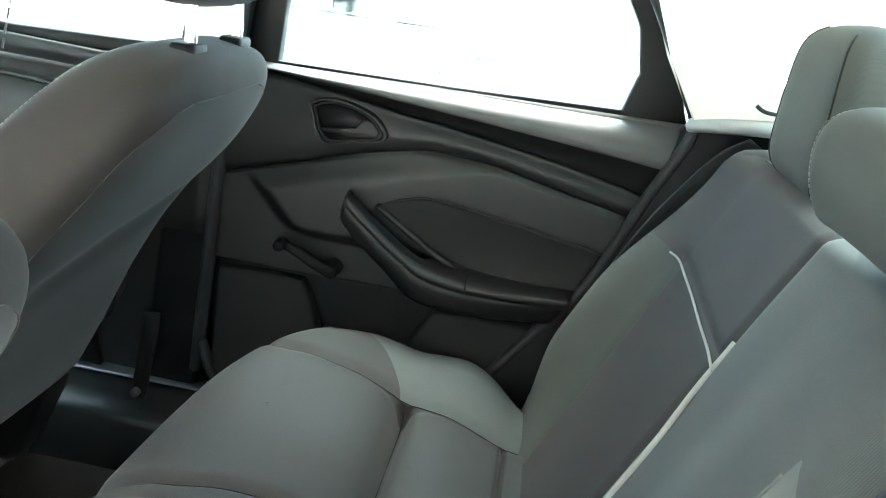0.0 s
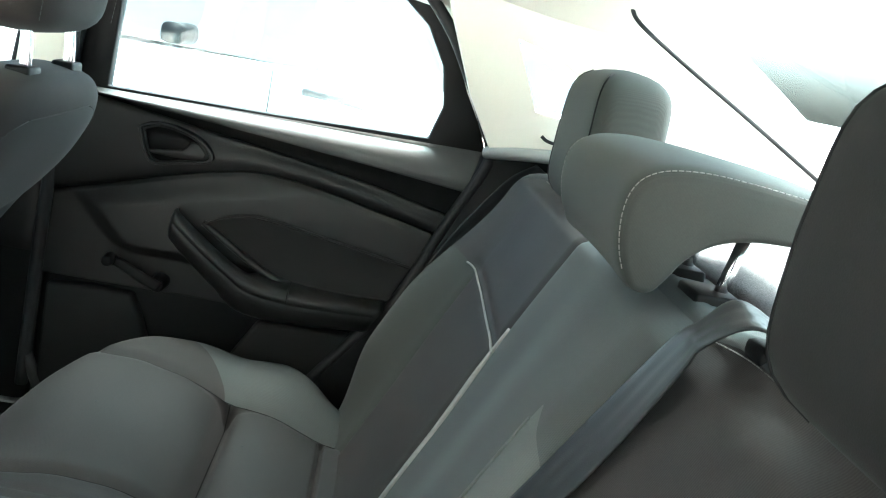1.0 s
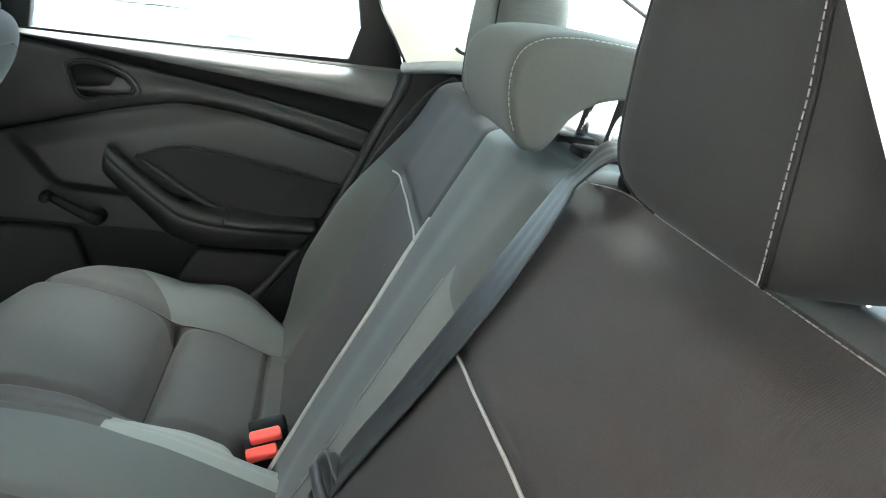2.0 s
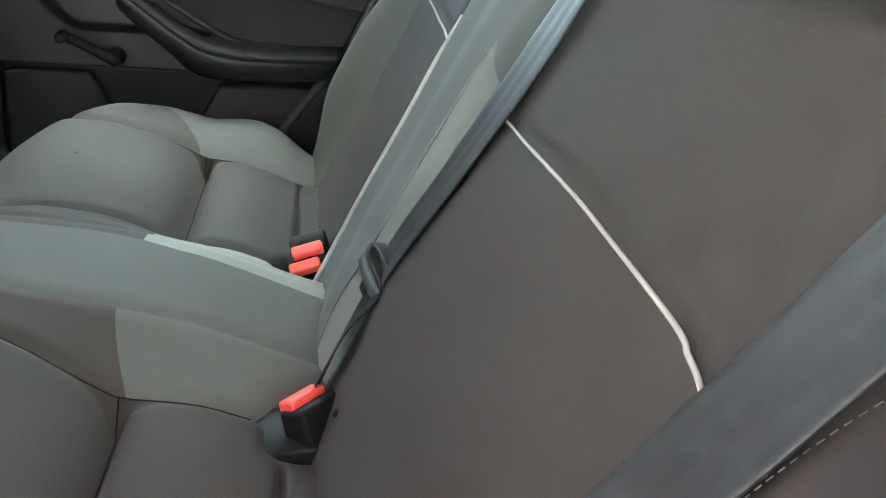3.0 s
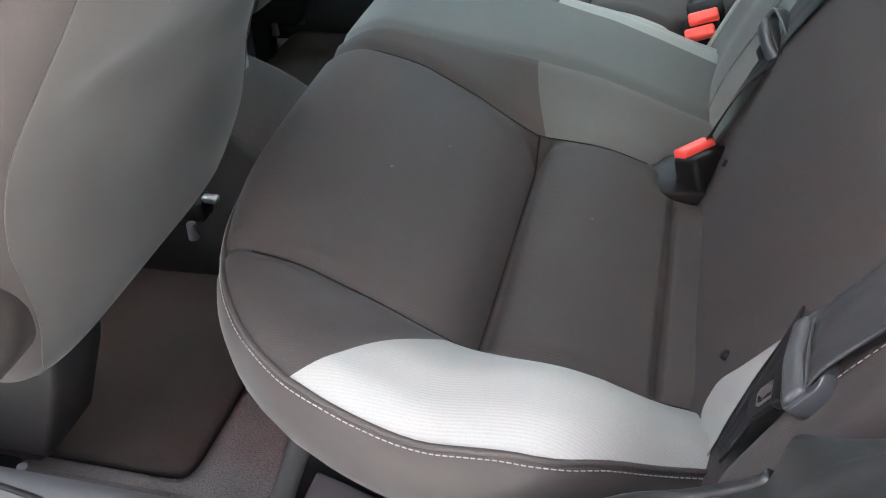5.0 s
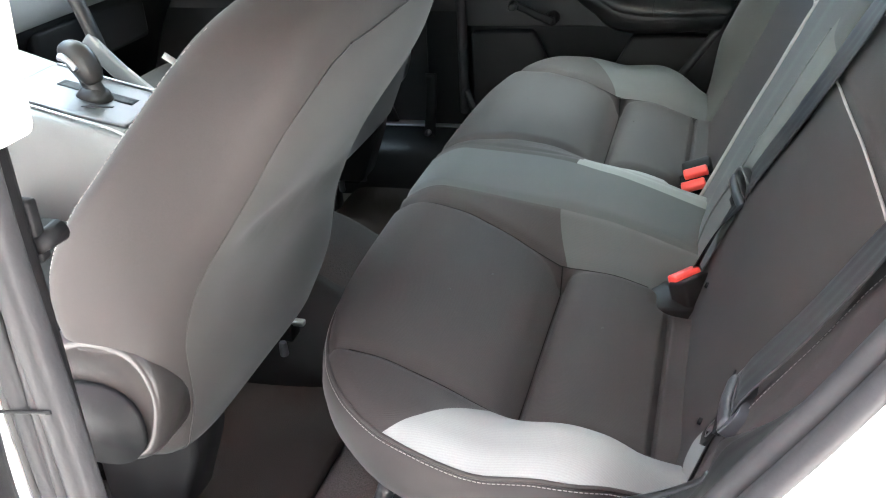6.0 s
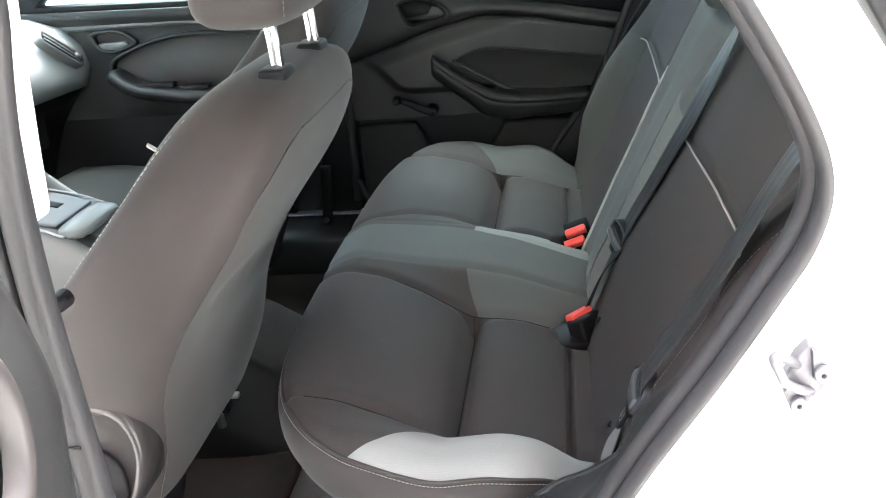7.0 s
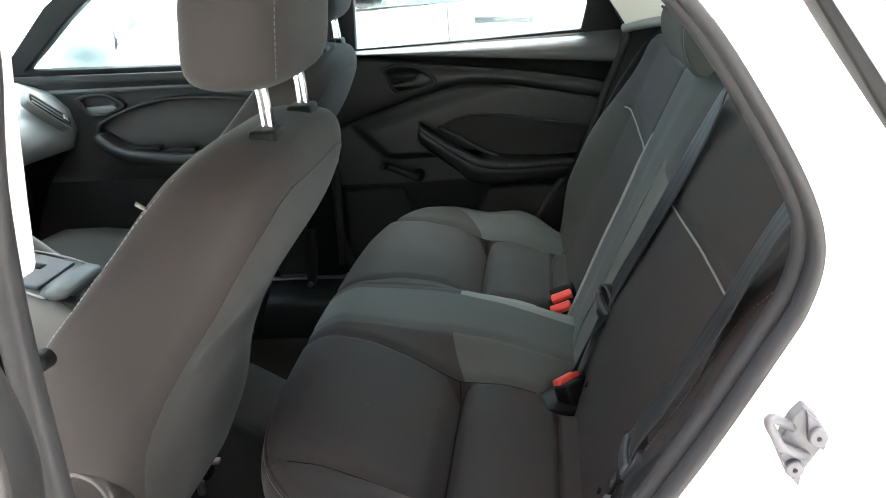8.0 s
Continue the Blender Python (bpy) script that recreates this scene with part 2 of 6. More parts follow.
def loft(loops, bm=None, caps=True):
    bm = bm or bmesh.new()
    vs = [[bm.verts.new(p) for p in l] for l in loops]
    c = len(vs[0])
    for a, b in zip(vs, vs[1:]):
        for j in range(c):
            bm.faces.new((a[j], a[(j + 1) % c], b[(j + 1) % c], b[j]))
    if caps:
        bm.faces.new(vs[0])
        bm.faces.new(vs[-1])
    return bm


def slab(outline, axis, a, b, bm=None):
    """A flat plate with an outline of 2D points, extruded along an axis from a to b."""
    bm = bm or bmesh.new()

    def put(p, q):
        return {"y": (p[0], q, p[1]), "x": (q, p[0], p[1]), "z": (p[0], p[1], q)}[axis]
    lo = [bm.verts.new(put(p, a)) for p in outline]
    hi = [bm.verts.new(put(p, b)) for p in outline]
    bm.faces.new(lo)
    bm.faces.new(hi)
    for j in range(len(outline)):
        k = (j + 1) % len(outline)
        bm.faces.new((lo[j], lo[k], hi[k], hi[j]))
    return bm


def band(inner, outer, axis_y0, axis_y1):
    """A closed frame between two outlines (x, z) with equal counts, from y0 to y1."""
    bm = bmesh.new()
    n = len(inner)
    v = [[bm.verts.new((p[0], y, p[1])) for p in l] for l in (inner, outer) for y in (axis_y0, axis_y1)]
    for j in range(n):
        k = (j + 1) % n
        bm.faces.new((v[0][j], v[0][k], v[2][k], v[2][j]))
        bm.faces.new((v[1][j], v[3][j], v[3][k], v[1][k]))
        bm.faces.new((v[0][j], v[1][j], v[1][k], v[0][k]))
        bm.faces.new((v[2][j], v[2][k], v[3][k], v[3][j]))
    return bm


def table(x, xs, ys, soft=0.012):
    """Softened interpolation."""
    return sum(float(np.interp(x + soft * k, xs, ys)) for k in (-1, -0.5, 0, 0.5, 1)) / 5


def step(a, b, x):
    t = min(1.0, max(0.0, (x - a) / (b - a)))
    return t * t * (3 - 2 * t)


# ---- rear seat cushion ----
Z_BITE, X_BITE = 0.587, -0.07
U = Vector((0.43, 0, 0.903))
N = Vector((-0.903, 0, 0.43))
ORIGIN = Vector((X_BITE, 0, Z_BITE))
X_SEAM, X_ROLL, X_BACK = -0.235, -0.102, -0.045


def front_x(y):
    """The front edge of the cushion."""
    return -0.16 - 0.312 * max(0.0, 1 - min(1.0, abs(y) / 0.612) ** 3.2) ** (1 / 3.2)


def edge_y(x):
    """The outer edge of the cushion at x."""
    t = min(1.0, max(0.0, (-0.16 - x) / 0.312))
    return 0.612 * max(0.0, 1 - t ** 3.2) ** (1 / 3.2) - 0.062 * step(-0.17, -0.05, x)


def inner_y(x):
    return 0.165 - 0.06 * step(-0.235, -0.47, x)


def crest_y(x):
    return 0.085 - 0.012 * step(-0.25, -0.47, x)


def crest_far(x):
    return crest_y(x) - 0.024 - 0.013 * step(-0.31, -0.20, x)


def outer_y(x):
    return 0.485 - 0.02 * step(-0.25, -0.43, x) - 0.008 * step(-0.22, -0.08, x)


def cushion_z(x, y):
    a = abs(y)
    z = table(x, (-0.52, -0.472, -0.45, -0.42, -0.36, -0.30, -0.235, -0.17, -0.10, -0.04),
              (0.60, 0.638, 0.655, 0.664, 0.661, 0.643, 0.611, 0.603, 0.578, 0.572))
    crest = table(x, (-0.52, -0.472, -0.45, -0.42, -0.25, -0.19, -0.135, -0.107, -0.04), (0.603, 0.641, 0.659, 0.672, 0.652, 0.638, 0.618, 0.607, 0.582))
    z += (crest - z) * (1 - step(crest_y(x) - 0.02, inner_y(x), a))
    z += (0.006 + (0.052 if y < 0 else 0.030) * step(-0.38, -0.14, x) * (1 - 0.55 * step(-0.14, -0.06, x))) * step(outer_y(x) - 0.01, outer_y(x) + 0.075, a)
    fade = step(inner_y(x) - 0.002, inner_y(x) + 0.012, a) * step(outer_y(x) + 0.002, outer_y(x) - 0.012, a)
    if fade:
        z -= fade * (0.013 * math.exp(-((x - X_SEAM) / 0.024) ** 2) + 0.026 * math.exp(-((x - X_SEAM) / 0.0085) ** 2) + 0.012 * math.exp(-((x - X_ROLL) / 0.0034) ** 2) * step(0.215, 0.24, a))
    for line in (inner_y(x), outer_y(x)):
        z -= 0.0075 * math.exp(-((a - line) / 0.0085) ** 2)
    z -= 0.003 * math.exp(-((a - crest_y(x)) / 0.006) ** 2)
    z -= 0.030 * math.exp(-((x + 0.088) / 0.032) ** 4 - ((y - 0.150) / 0.035) ** 4) + 0.022 * math.exp(-((x + 0.085) / 0.03) ** 4 - ((y + 0.175) / 0.036) ** 4)
    gap = min(max(0.0, edge_y(x) - a), 0.03) / 0.03
    z -= 0.012 * (1 - gap) ** 2
    return z


def on_cushion(x, y):
    return Vector((x, y, cushion_z(x, y) + 0.0016 * noise.noise((x * 9, y * 9, 0.3))))


def strip_fn(s, xa, xb, ya, yb):
    """A patch between two curves across and two along; xa and xb take the share across."""
    def fn(u, v):
        x0, x1 = xa(v), xb(v)
        x = x0 + (x1 - x0) * u
        y = ya(x) + (yb(x) - ya(x)) * v
        return on_cushion(x, s * y)
    return fn


cushion = thing("rear_seat_cushion", "charcoal and grey cloth rear bench cushion with pale side bolsters", "seat cushion", (-0.25, 0, 0.40))


def column_fn(s, ya, yb, x1):
    """A patch whose front follows the cushion's front edge."""
    def fn(u, v):
        xm = -0.40
        y = ya(xm) + (yb(xm) - ya(xm)) * v
        x0 = front_x(y)
        x = x0 + (x1 - x0) * u
        y2 = ya(x) + (yb(x) - ya(x)) * v
        return on_cushion(x, s * (y2 if x > xm else y + (y2 - y) * 0.6))
    return fn


for s in (-1, 1):
    part("thigh_panel", grid(column_fn(s, inner_y, outer_y, X_SEAM), 50, 60), M_DARK, cushion, "ribbed charcoal cloth panel")
    part("seat_panel", grid(strip_fn(s, lambda v: X_SEAM, lambda v: X_ROLL, inner_y, outer_y), 80, 50), M_DARK, cushion, "ribbed charcoal cloth panel")
    part("rear_roll", grid(strip_fn(s, lambda v: X_ROLL, lambda v: X_BACK, inner_y, outer_y), 40, 50), M_DARK, cushion)
    arc_in = lambda v: -0.25 + 0.021 * (v ** 1.5)
    crest_e = crest_y if s < 0 else crest_far
    part("inner_bolster_front", grid(column_fn(s, crest_e, inner_y, -0.262), 40, 16), M_DARK, cushion)
    part("inner_bolster_join", grid(strip_fn(s, lambda v: -0.262, arc_in, crest_e, inner_y), 6, 16), M_DARK, cushion)
    # Far bolster in the lit copy: light on its top is in the colour.
    part("inner_bolster_rear", grid(strip_fn(s, arc_in, lambda v: X_BACK, crest_e, inner_y), 34, 16), M_BOLSTER if s < 0 else M_PALE_LIT, cushion, "grey cloth bolster, far one in the lit copy")
    arc_out = lambda v: -0.243 - 0.085 * v ** 1.25
    part("outer_bolster_front", grid(strip_fn(s, lambda v: -0.418, arc_out, outer_y, edge_y), 34, 20), M_DARK, cushion)
    # Both bolsters are one cloth; the doorway's light is in the near colour.
    part("outer_bolster_rear", grid(strip_fn(s, arc_out, lambda v: X_BACK, outer_y, edge_y), 44, 24), M_PALE_LIT if s < 0 else M_BOLSTER, cushion, "grey cloth side bolster, near one in the lit copy")
part("center_panel", grid(column_fn(1, lambda x: -crest_y(x), crest_far, X_BACK), 60, 30), M_MID, cushion, "smooth slate grey centre panel")


# Dark tubes for the seam thread, also deepening the shade in the creases.
for s in (-1, 1):
    lines = [[on_cushion(X_SEAM, s * y) for y in np.linspace(inner_y(X_SEAM), outer_y(X_SEAM), 16)],
             [on_cushion(x, s * inner_y(x)) for x in np.linspace(-0.44, -0.13, 24)],
             [on_cushion(x, s * outer_y(x)) for x in np.linspace(-0.40, -0.07, 24)]]
    for line, r in zip(lines, (0.0007, 0.0006, 0.0006)):
        part("seam", sweep([p + Vector((0, 0, 0.0005)) for p in line], lambda k: ring(r, 6)), M_SEAM, cushion)


def cushion_outline():
    """The edge of the cushion from the rear left round the front to the rear right."""
    left = [(x, -edge_y(x)) for x in np.linspace(X_BACK, -0.30, 26)]
    ys = np.linspace(-edge_y(-0.30), edge_y(-0.30), 90)[1:-1]
    mid = [(front_x(float(y)), float(y)) for y in ys]
    right = [(x, edge_y(x)) for x in np.linspace(-0.30, X_BACK, 26)]
    return left + mid + right


def skirt():
    pts = cushion_outline()
    bm = bmesh.new()
    rows = []
    for x, y in pts:
        z = cushion_z(x, y)
        d = Vector((x + 0.2, y * 0.55, 0)).normalized()
        col = []
        for out, dz in ((0, 0.0), (0.004, -0.004), (0.008, -0.012), (0.010, -0.024), (0.008, -0.042), (0.0, -0.060), (-0.016, -0.074), (-0.045, -0.082), (-0.09, -0.084)):
            col.append(bm.verts.new((x + d.x * out, y + d.y * out, z + dz)))
        rows.append(col)
    for a, b in zip(rows, rows[1:]):
        for j in range(len(a) - 1):
            bm.faces.new((a[j], b[j], b[j + 1], a[j + 1]))
    return bm


for lx, ly in ((-0.335, -0.33), (-0.30, -0.27), (-0.17, -0.30), (-0.37, 0.30), (-0.20, 0.36)):
    spot = on_cushion(lx, ly)
    part("lint", tube([spot + Vector((0, 0, 0.0006)), spot + Vector((0.0012, 0.0010, 0.0012)), spot + Vector((0.0022, 0.0004, 0.0008))], 0.0005, 6, 5), M_MID, cushion, "tiny pale lint")
part("skirt", skirt(), M_SKIRT, cushion, "plain dark cloth skirt")
base_line = [(p[0] * 0.86 - 0.03, p[1] * 0.88) for p in cushion_outline()[::4]]
part("seat_frame", slab(base_line, "z", 0.36, 0.56), M_PLASTIC, cushion, "black base under the cushion", smooth=False)
rim = [Vector((x, y, cushion_z(x, y) + 0.001)) for x, y in cushion_outline()]
part("edge_piping", sweep(rim, lambda k: ring(0.0022, 6)), M_DARK, cushion)
seam_line = [Vector((x, y, cushion_z(x, y) - 0.0012)) + Vector(((x + 0.2), y * 0.55, 0)).normalized() * 0.0036
             for x, y in cushion_outline()[::2]]
part("edge_stitching", stitches(seam_line, 0.0030, 0.0012, 0.00042), M_STITCH, cushion, "white stitching")


# ---- rear backrest ----
S_TOP, S_PIPE = 0.455, 0.297


def out_y(y):
    """Where the outer bolster begins."""
    return 0.455 if y > 0 else 0.545


def back_off(s, y):
    """How far the backrest stands out from its base plane."""
    a = abs(y)
    d = 0.002 * math.sin(math.pi * min(1.0, max(0.0, s / 0.46)))
    yo = out_y(y)
    ac = a + (0.05 * step(0.26, 0.12, s) if y < 0 else 0.0)
    d += 0.016 * (1 - 0.85 * step(-0.03, 0.08, y)) * (1 - step(0.115, 0.165, ac)) * (1 - 0.6 * step(0.30, 0.45, s)) * step(-0.05, 0.06, s)
    if y > 0:
        d += 0.042 * step(yo - 0.005, yo + 0.10, a) * (1 - 0.75 * step(0.20, 0.40, s)) * (0.35 + 0.65 * step(-0.02, 0.12, s))
        d -= 0.06 * step(yo + 0.115, yo + 0.165, a)
    else:
        lo = step(0.25, 0.15, s)
        d += (0.022 + 0.008 * step(0.26, 0.16, s)) * step(0.595 - 0.02 * lo, 0.638 - 0.016 * lo, a) * step(0.42, 0.34, s) * step(-0.02, 0.08, s)
        d -= 0.075 * step(0.650, 0.705, a)
    d -= 0.004 * math.exp(-((ac - 0.165) / 0.006) ** 2) + (0.003 * step(0.31, 0.29, s) if y > 0 else 0.0) * math.exp(-((a - yo) / 0.006) ** 2)
    d -= 0.004 * math.exp(-((s - pipe_s(y) - 0.006) / 0.006) ** 2) * step(0.16, 0.18, a) * step(yo + 0.04, yo + 0.01, a)
    d -= (0.02 if y > -0.165 else 0.011) * step(0.43, 0.46, s)
    return d + 0.0015 * noise.noise((s * 8, y * 8, 1.7))


def on_back(s, y, lift=0.0):
    return ORIGIN + U * s + N * (back_off(s, y) + lift) + Vector((0, y, 0))


def back_top(y):
    return S_TOP + (0.010 * step(0.17, 0.24, -y) if y < 0 else 0.0) - 0.075 * step(0.05, 0.18, abs(y) - out_y(y))


def pipe_s(y):
    return table(abs(y), (0.15, 0.19, 0.28, 0.34, 0.46, 0.52, 0.56, 0.6), (0.291, 0.294, 0.297, 0.300, 0.304, 0.304, 0.298, 0.293), 0.02)


def back_patch(ya, yb, sa, sb):
    def fn(u, v):
        y = ya + (yb - ya) * v
        a, b = sa(y), sb(y)
        return on_back(a + (b - a) * u, y)
    return fn


def taper_out(s, sign=1):
    """The inner edge of the pale strip, which runs out to a point at the height of the piping."""
    return 0.138 + 0.027 * step(0.20, 0.335, s) if sign > 0 else 0.066 + 0.026 * s / 0.32


def taper_end(s, sign=1):
    """The outer edge of the pale strip."""
    return 0.165 if sign > 0 else table(s, (-0.03, 0.05, 0.11, 0.27, 0.298, 0.335), (0.142, 0.130, 0.120, 0.160, 0.164, 0.094), 0.004)


def strip_back(sign, fa, fb, s0, s1):
    def fn(u, v):
        s = s0 + (s1 - s0) * u
        return on_back(s, sign * (fa(s) + (fb(s) - fa(s)) * v))
    return fn


def backrest(sign, with_centre, label):
    ob = thing("rear_backrest_unit", label, "seat backrest", (0.05, sign * 0.3, 0.56), "rear backrests")
    lo = lambda y: -0.03
    yo = out_y(sign)
    wide = 0.115 if sign > 0 else 0.095
    part("upper_panel", grid(back_patch(sign * 0.165, sign * yo, pipe_s, back_top), 34, 50), M_DARK, ob)
    part("lower_panel", grid(back_patch(sign * 0.165, sign * yo, lo, pipe_s), 50, 50), M_DARK, ob, "ribbed charcoal cloth panel")
    # Far bolster toned lighter for the window light that it faces.
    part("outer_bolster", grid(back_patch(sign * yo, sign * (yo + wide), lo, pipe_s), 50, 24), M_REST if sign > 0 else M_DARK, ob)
    part("outer_bolster_upper", grid(back_patch(sign * yo, sign * (yo + wide), pipe_s, back_top), 24, 24), M_DARK, ob)
    for bs, by in ((0.028, 0.462), (0.024, 0.197)) if sign < 0 else ():
        part("clip", rod(on_back(bs, -by, -0.003), on_back(bs, -by, 0.003), 0.0045, 14, 0.0035), M_PLASTIC, ob, "small black clip")
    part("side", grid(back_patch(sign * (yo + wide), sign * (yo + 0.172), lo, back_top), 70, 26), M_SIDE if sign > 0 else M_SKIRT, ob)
    if sign < 0:
        leaf_in = spline([on_back(*q) for q in ((0.005, -0.540), (0.002, -0.500), (0.013, -0.487), (0.026, -0.485), (0.05, -0.494), (0.092, -0.508))], 24)
        leaf_out = spline([on_back(*q) for q in ((0.005, -0.546), (0.02, -0.540), (0.036, -0.530), (0.06, -0.519), (0.078, -0.513), (0.092, -0.5085))], 24)
        leaf = lambda u, v: leaf_in[round(u * 24)].lerp(leaf_out[round(u * 24)], v) + N * 0.002
        part("pale_corner", grid(leaf, 24, 14), M_PALE_LIT, ob, "pale grey leaf-shaped corner")
    # Mirrored strips of one cloth: near copy toned dimmer, far copy as lit.
    part("inner_bolster", grid(strip_back(sign, lambda s: taper_out(s, sign), lambda s: taper_end(s, sign), -0.03, 0.335), 60, 16), M_WEDGE if sign < 0 else M_PALE_LIT, ob, "pale grey tapering cloth bolster")
    if sign < 0:
        part("inner_bolster_side", grid(strip_back(-1, lambda s: taper_end(s, -1), lambda s: 0.1655, 0.285, 0.335), 30, 10), M_MID, ob)
        part("lower_panel_edge", grid(strip_back(-1, lambda s: taper_end(s, -1), lambda s: 0.1655, -0.03, 0.285), 40, 10), M_DARK, ob)
    if with_centre:
        part("center_panel", grid(strip_back(1, lambda s: -taper_out(s, -1), lambda s: taper_out(s), -0.03, 0.335), 60, 30), M_MID, ob, "slate grey centre panel")
        part("center_panel_upper", grid(strip_back(1, lambda s: -0.165, lambda s: 0.165, 0.335, S_TOP), 24, 40), M_MID, ob)
    # rolled top and the cloth behind it
    y0, y1 = (0.165, yo + 0.17) if sign > 0 else (-yo - 0.17, 0.165)

    def top_fn(u, v):
        y = y0 + (y1 - y0) * v
        base = on_back(back_top(y), y)
        if u < 0.5:
            q = u / 0.5
            ang = q * radians(85)
            return base + U * (0.016 * math.sin(ang)) - N * (0.016 * (1 - math.cos(ang)))
        q = (u - 0.5) / 0.5
        return base + U * 0.016 - N * 0.016 + Vector((0.075, 0, -0.004)) * q
    split = 1.0 if sign > 0 else 1 - 0.33 / (y1 - y0)
    part("top_roll", grid(lambda u, v: top_fn(u, v * split), 20, 60), M_MID, ob)
    if sign < 0:
        part("top_roll", grid(lambda u, v: top_fn(u, split + (1 - split) * v), 20, 30), M_MID, ob, "slate grey cloth top")
    part("piping", tube([on_back(pipe_s(sign * y), sign * y, 0.002) for y in (0.15, 0.2, 0.26, 0.34, 0.40, yo - 0.02, yo + 0.005)] +
                        [on_back(pipe_s(yo + 0.02), sign * (yo + 0.02), 0.002), on_back(pipe_s(yo + 0.035) - 0.002, sign * (yo + 0.035), 0.0014)], 0.0014, 60), M_PIPING, ob, "pale piping")
    part("top_stitching", stitches([on_back(back_top(sign * y) - 0.002, sign * y, 0.001) for y in (0.17, 0.25, 0.33, 0.40, yo, yo + 0.05)], 0.0042, 0.0010, 0.00045), M_STITCH, ob, "white stitching")
    side_y = lambda s: 0.577 if sign > 0 else -table(s, (0.10, 0.175, 0.24, 0.285, 0.325, 0.36), (0.622, 0.6305, 0.636, 0.6465, 0.656, 0.662), 0.01)
    part("side_stitching", stitches([on_back(s, side_y(s), 0.0012) for s in (0.14, 0.16, 0.18, 0.21, 0.24, 0.27, 0.30, 0.33, 0.36)], 0.0026, 0.0014, 0.00028), M_STITCH, ob, "white stitching")
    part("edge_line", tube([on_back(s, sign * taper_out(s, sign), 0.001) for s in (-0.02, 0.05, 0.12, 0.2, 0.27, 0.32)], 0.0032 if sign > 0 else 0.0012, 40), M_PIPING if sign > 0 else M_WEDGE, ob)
    # body of the backrest behind the cloth
    core = [(X_BITE - 0.02, Z_BITE - 0.03), (X_BITE + 0.075, Z_BITE - 0.06), (0.215, 0.995), (0.135, 0.985), (0.03, 0.76)]
    yc0, yc1 = sorted((sign * 0.17, sign * (yo + 0.13)))
    if with_centre:
        yc1 = 0.165
    part("core", slab([(p[0] + 0.012, p[1] - 0.01) for p in core], "y", yc0, yc1), M_PLASTIC, ob, smooth=False)
    return ob


backrest(-1, True, "charcoal cloth wide backrest with pale piping and grey centre panel")
backrest(1, False, "charcoal cloth narrow backrest with pale piping beside the far door")


# ---- rear headrests ----
def pillow(cx, cy, cz, sx, sy, sz, lean, mat_front, ob, name="cushion", e=3.6):
    """A rounded headrest cushion, leaning back by lean degrees."""
    loops = []
    n = 22
    for k in range(n + 1):
        t = -1 + 2 * k / n
        h = math.copysign(abs(math.sin(t * math.pi / 2)) ** 0.9, t)
        r = (1 - abs(h) ** 7) ** 0.5 if abs(h) < 1 else 0.0
        r = max(r, 0.05)
        fy = (0.86 + 0.14 * (1 - max(0, h))) * r
        z = h * sz / 2
        l = []
        for a, b in oval(sx / 2 * r, sy / 2 * fy, e, 36):
            x = a + math.tan(radians(lean)) * z + (0.006 * (1 - (b / (sy / 2)) ** 2) if a < 0 else 0)
            l.append((cx + x, cy + b, cz + z))
        loops.append(l)
    part(name, loft(loops), mat_front, ob)
    return loops


def rear_headrest(sign):
    cy = 0.382 if sign > 0 else -0.443
    ob = thing("rear_headrest", "charcoal cloth outer headrest standing on the rear backrest", "headrest", (0.17, cy, 0.99), "rear outer headrests")
    # Same headrest on both sides; the near one's shade is in its darker cloth.
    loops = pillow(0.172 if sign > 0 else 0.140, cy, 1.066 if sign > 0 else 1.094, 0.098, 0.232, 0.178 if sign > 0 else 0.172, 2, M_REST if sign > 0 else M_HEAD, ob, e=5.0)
    for j in (14, 22):
        line = [Vector(l[j]) for l in loops[3:20]]
        part("seam", sweep(line, lambda k: ring(0.0014, 6), up=(0, 1, 0)), M_PLASTIC, ob)
        if j == 22:
            part("stitching", stitches([p + Vector((-0.0010, 0.003, 0)) for p in line], 0.0026, 0.0007, 0.00036), M_STITCH if sign < 0 else M_MID, ob, "white stitching" if sign < 0 else "")
    for d in (-0.055, 0.055):
        part("post", rod((0.160, cy + d, 0.975), (0.160, cy + d, 1.02), 0.006), M_CHROME, ob, "chrome post")
        part("bezel", box(0.157, cy + d, 0.992, 0.030, 0.040, 0.010), M_PLASTIC, ob, "black plastic bezel", bevel=0.003)
    return ob


for s in (-1, 1):
    rear_headrest(s)


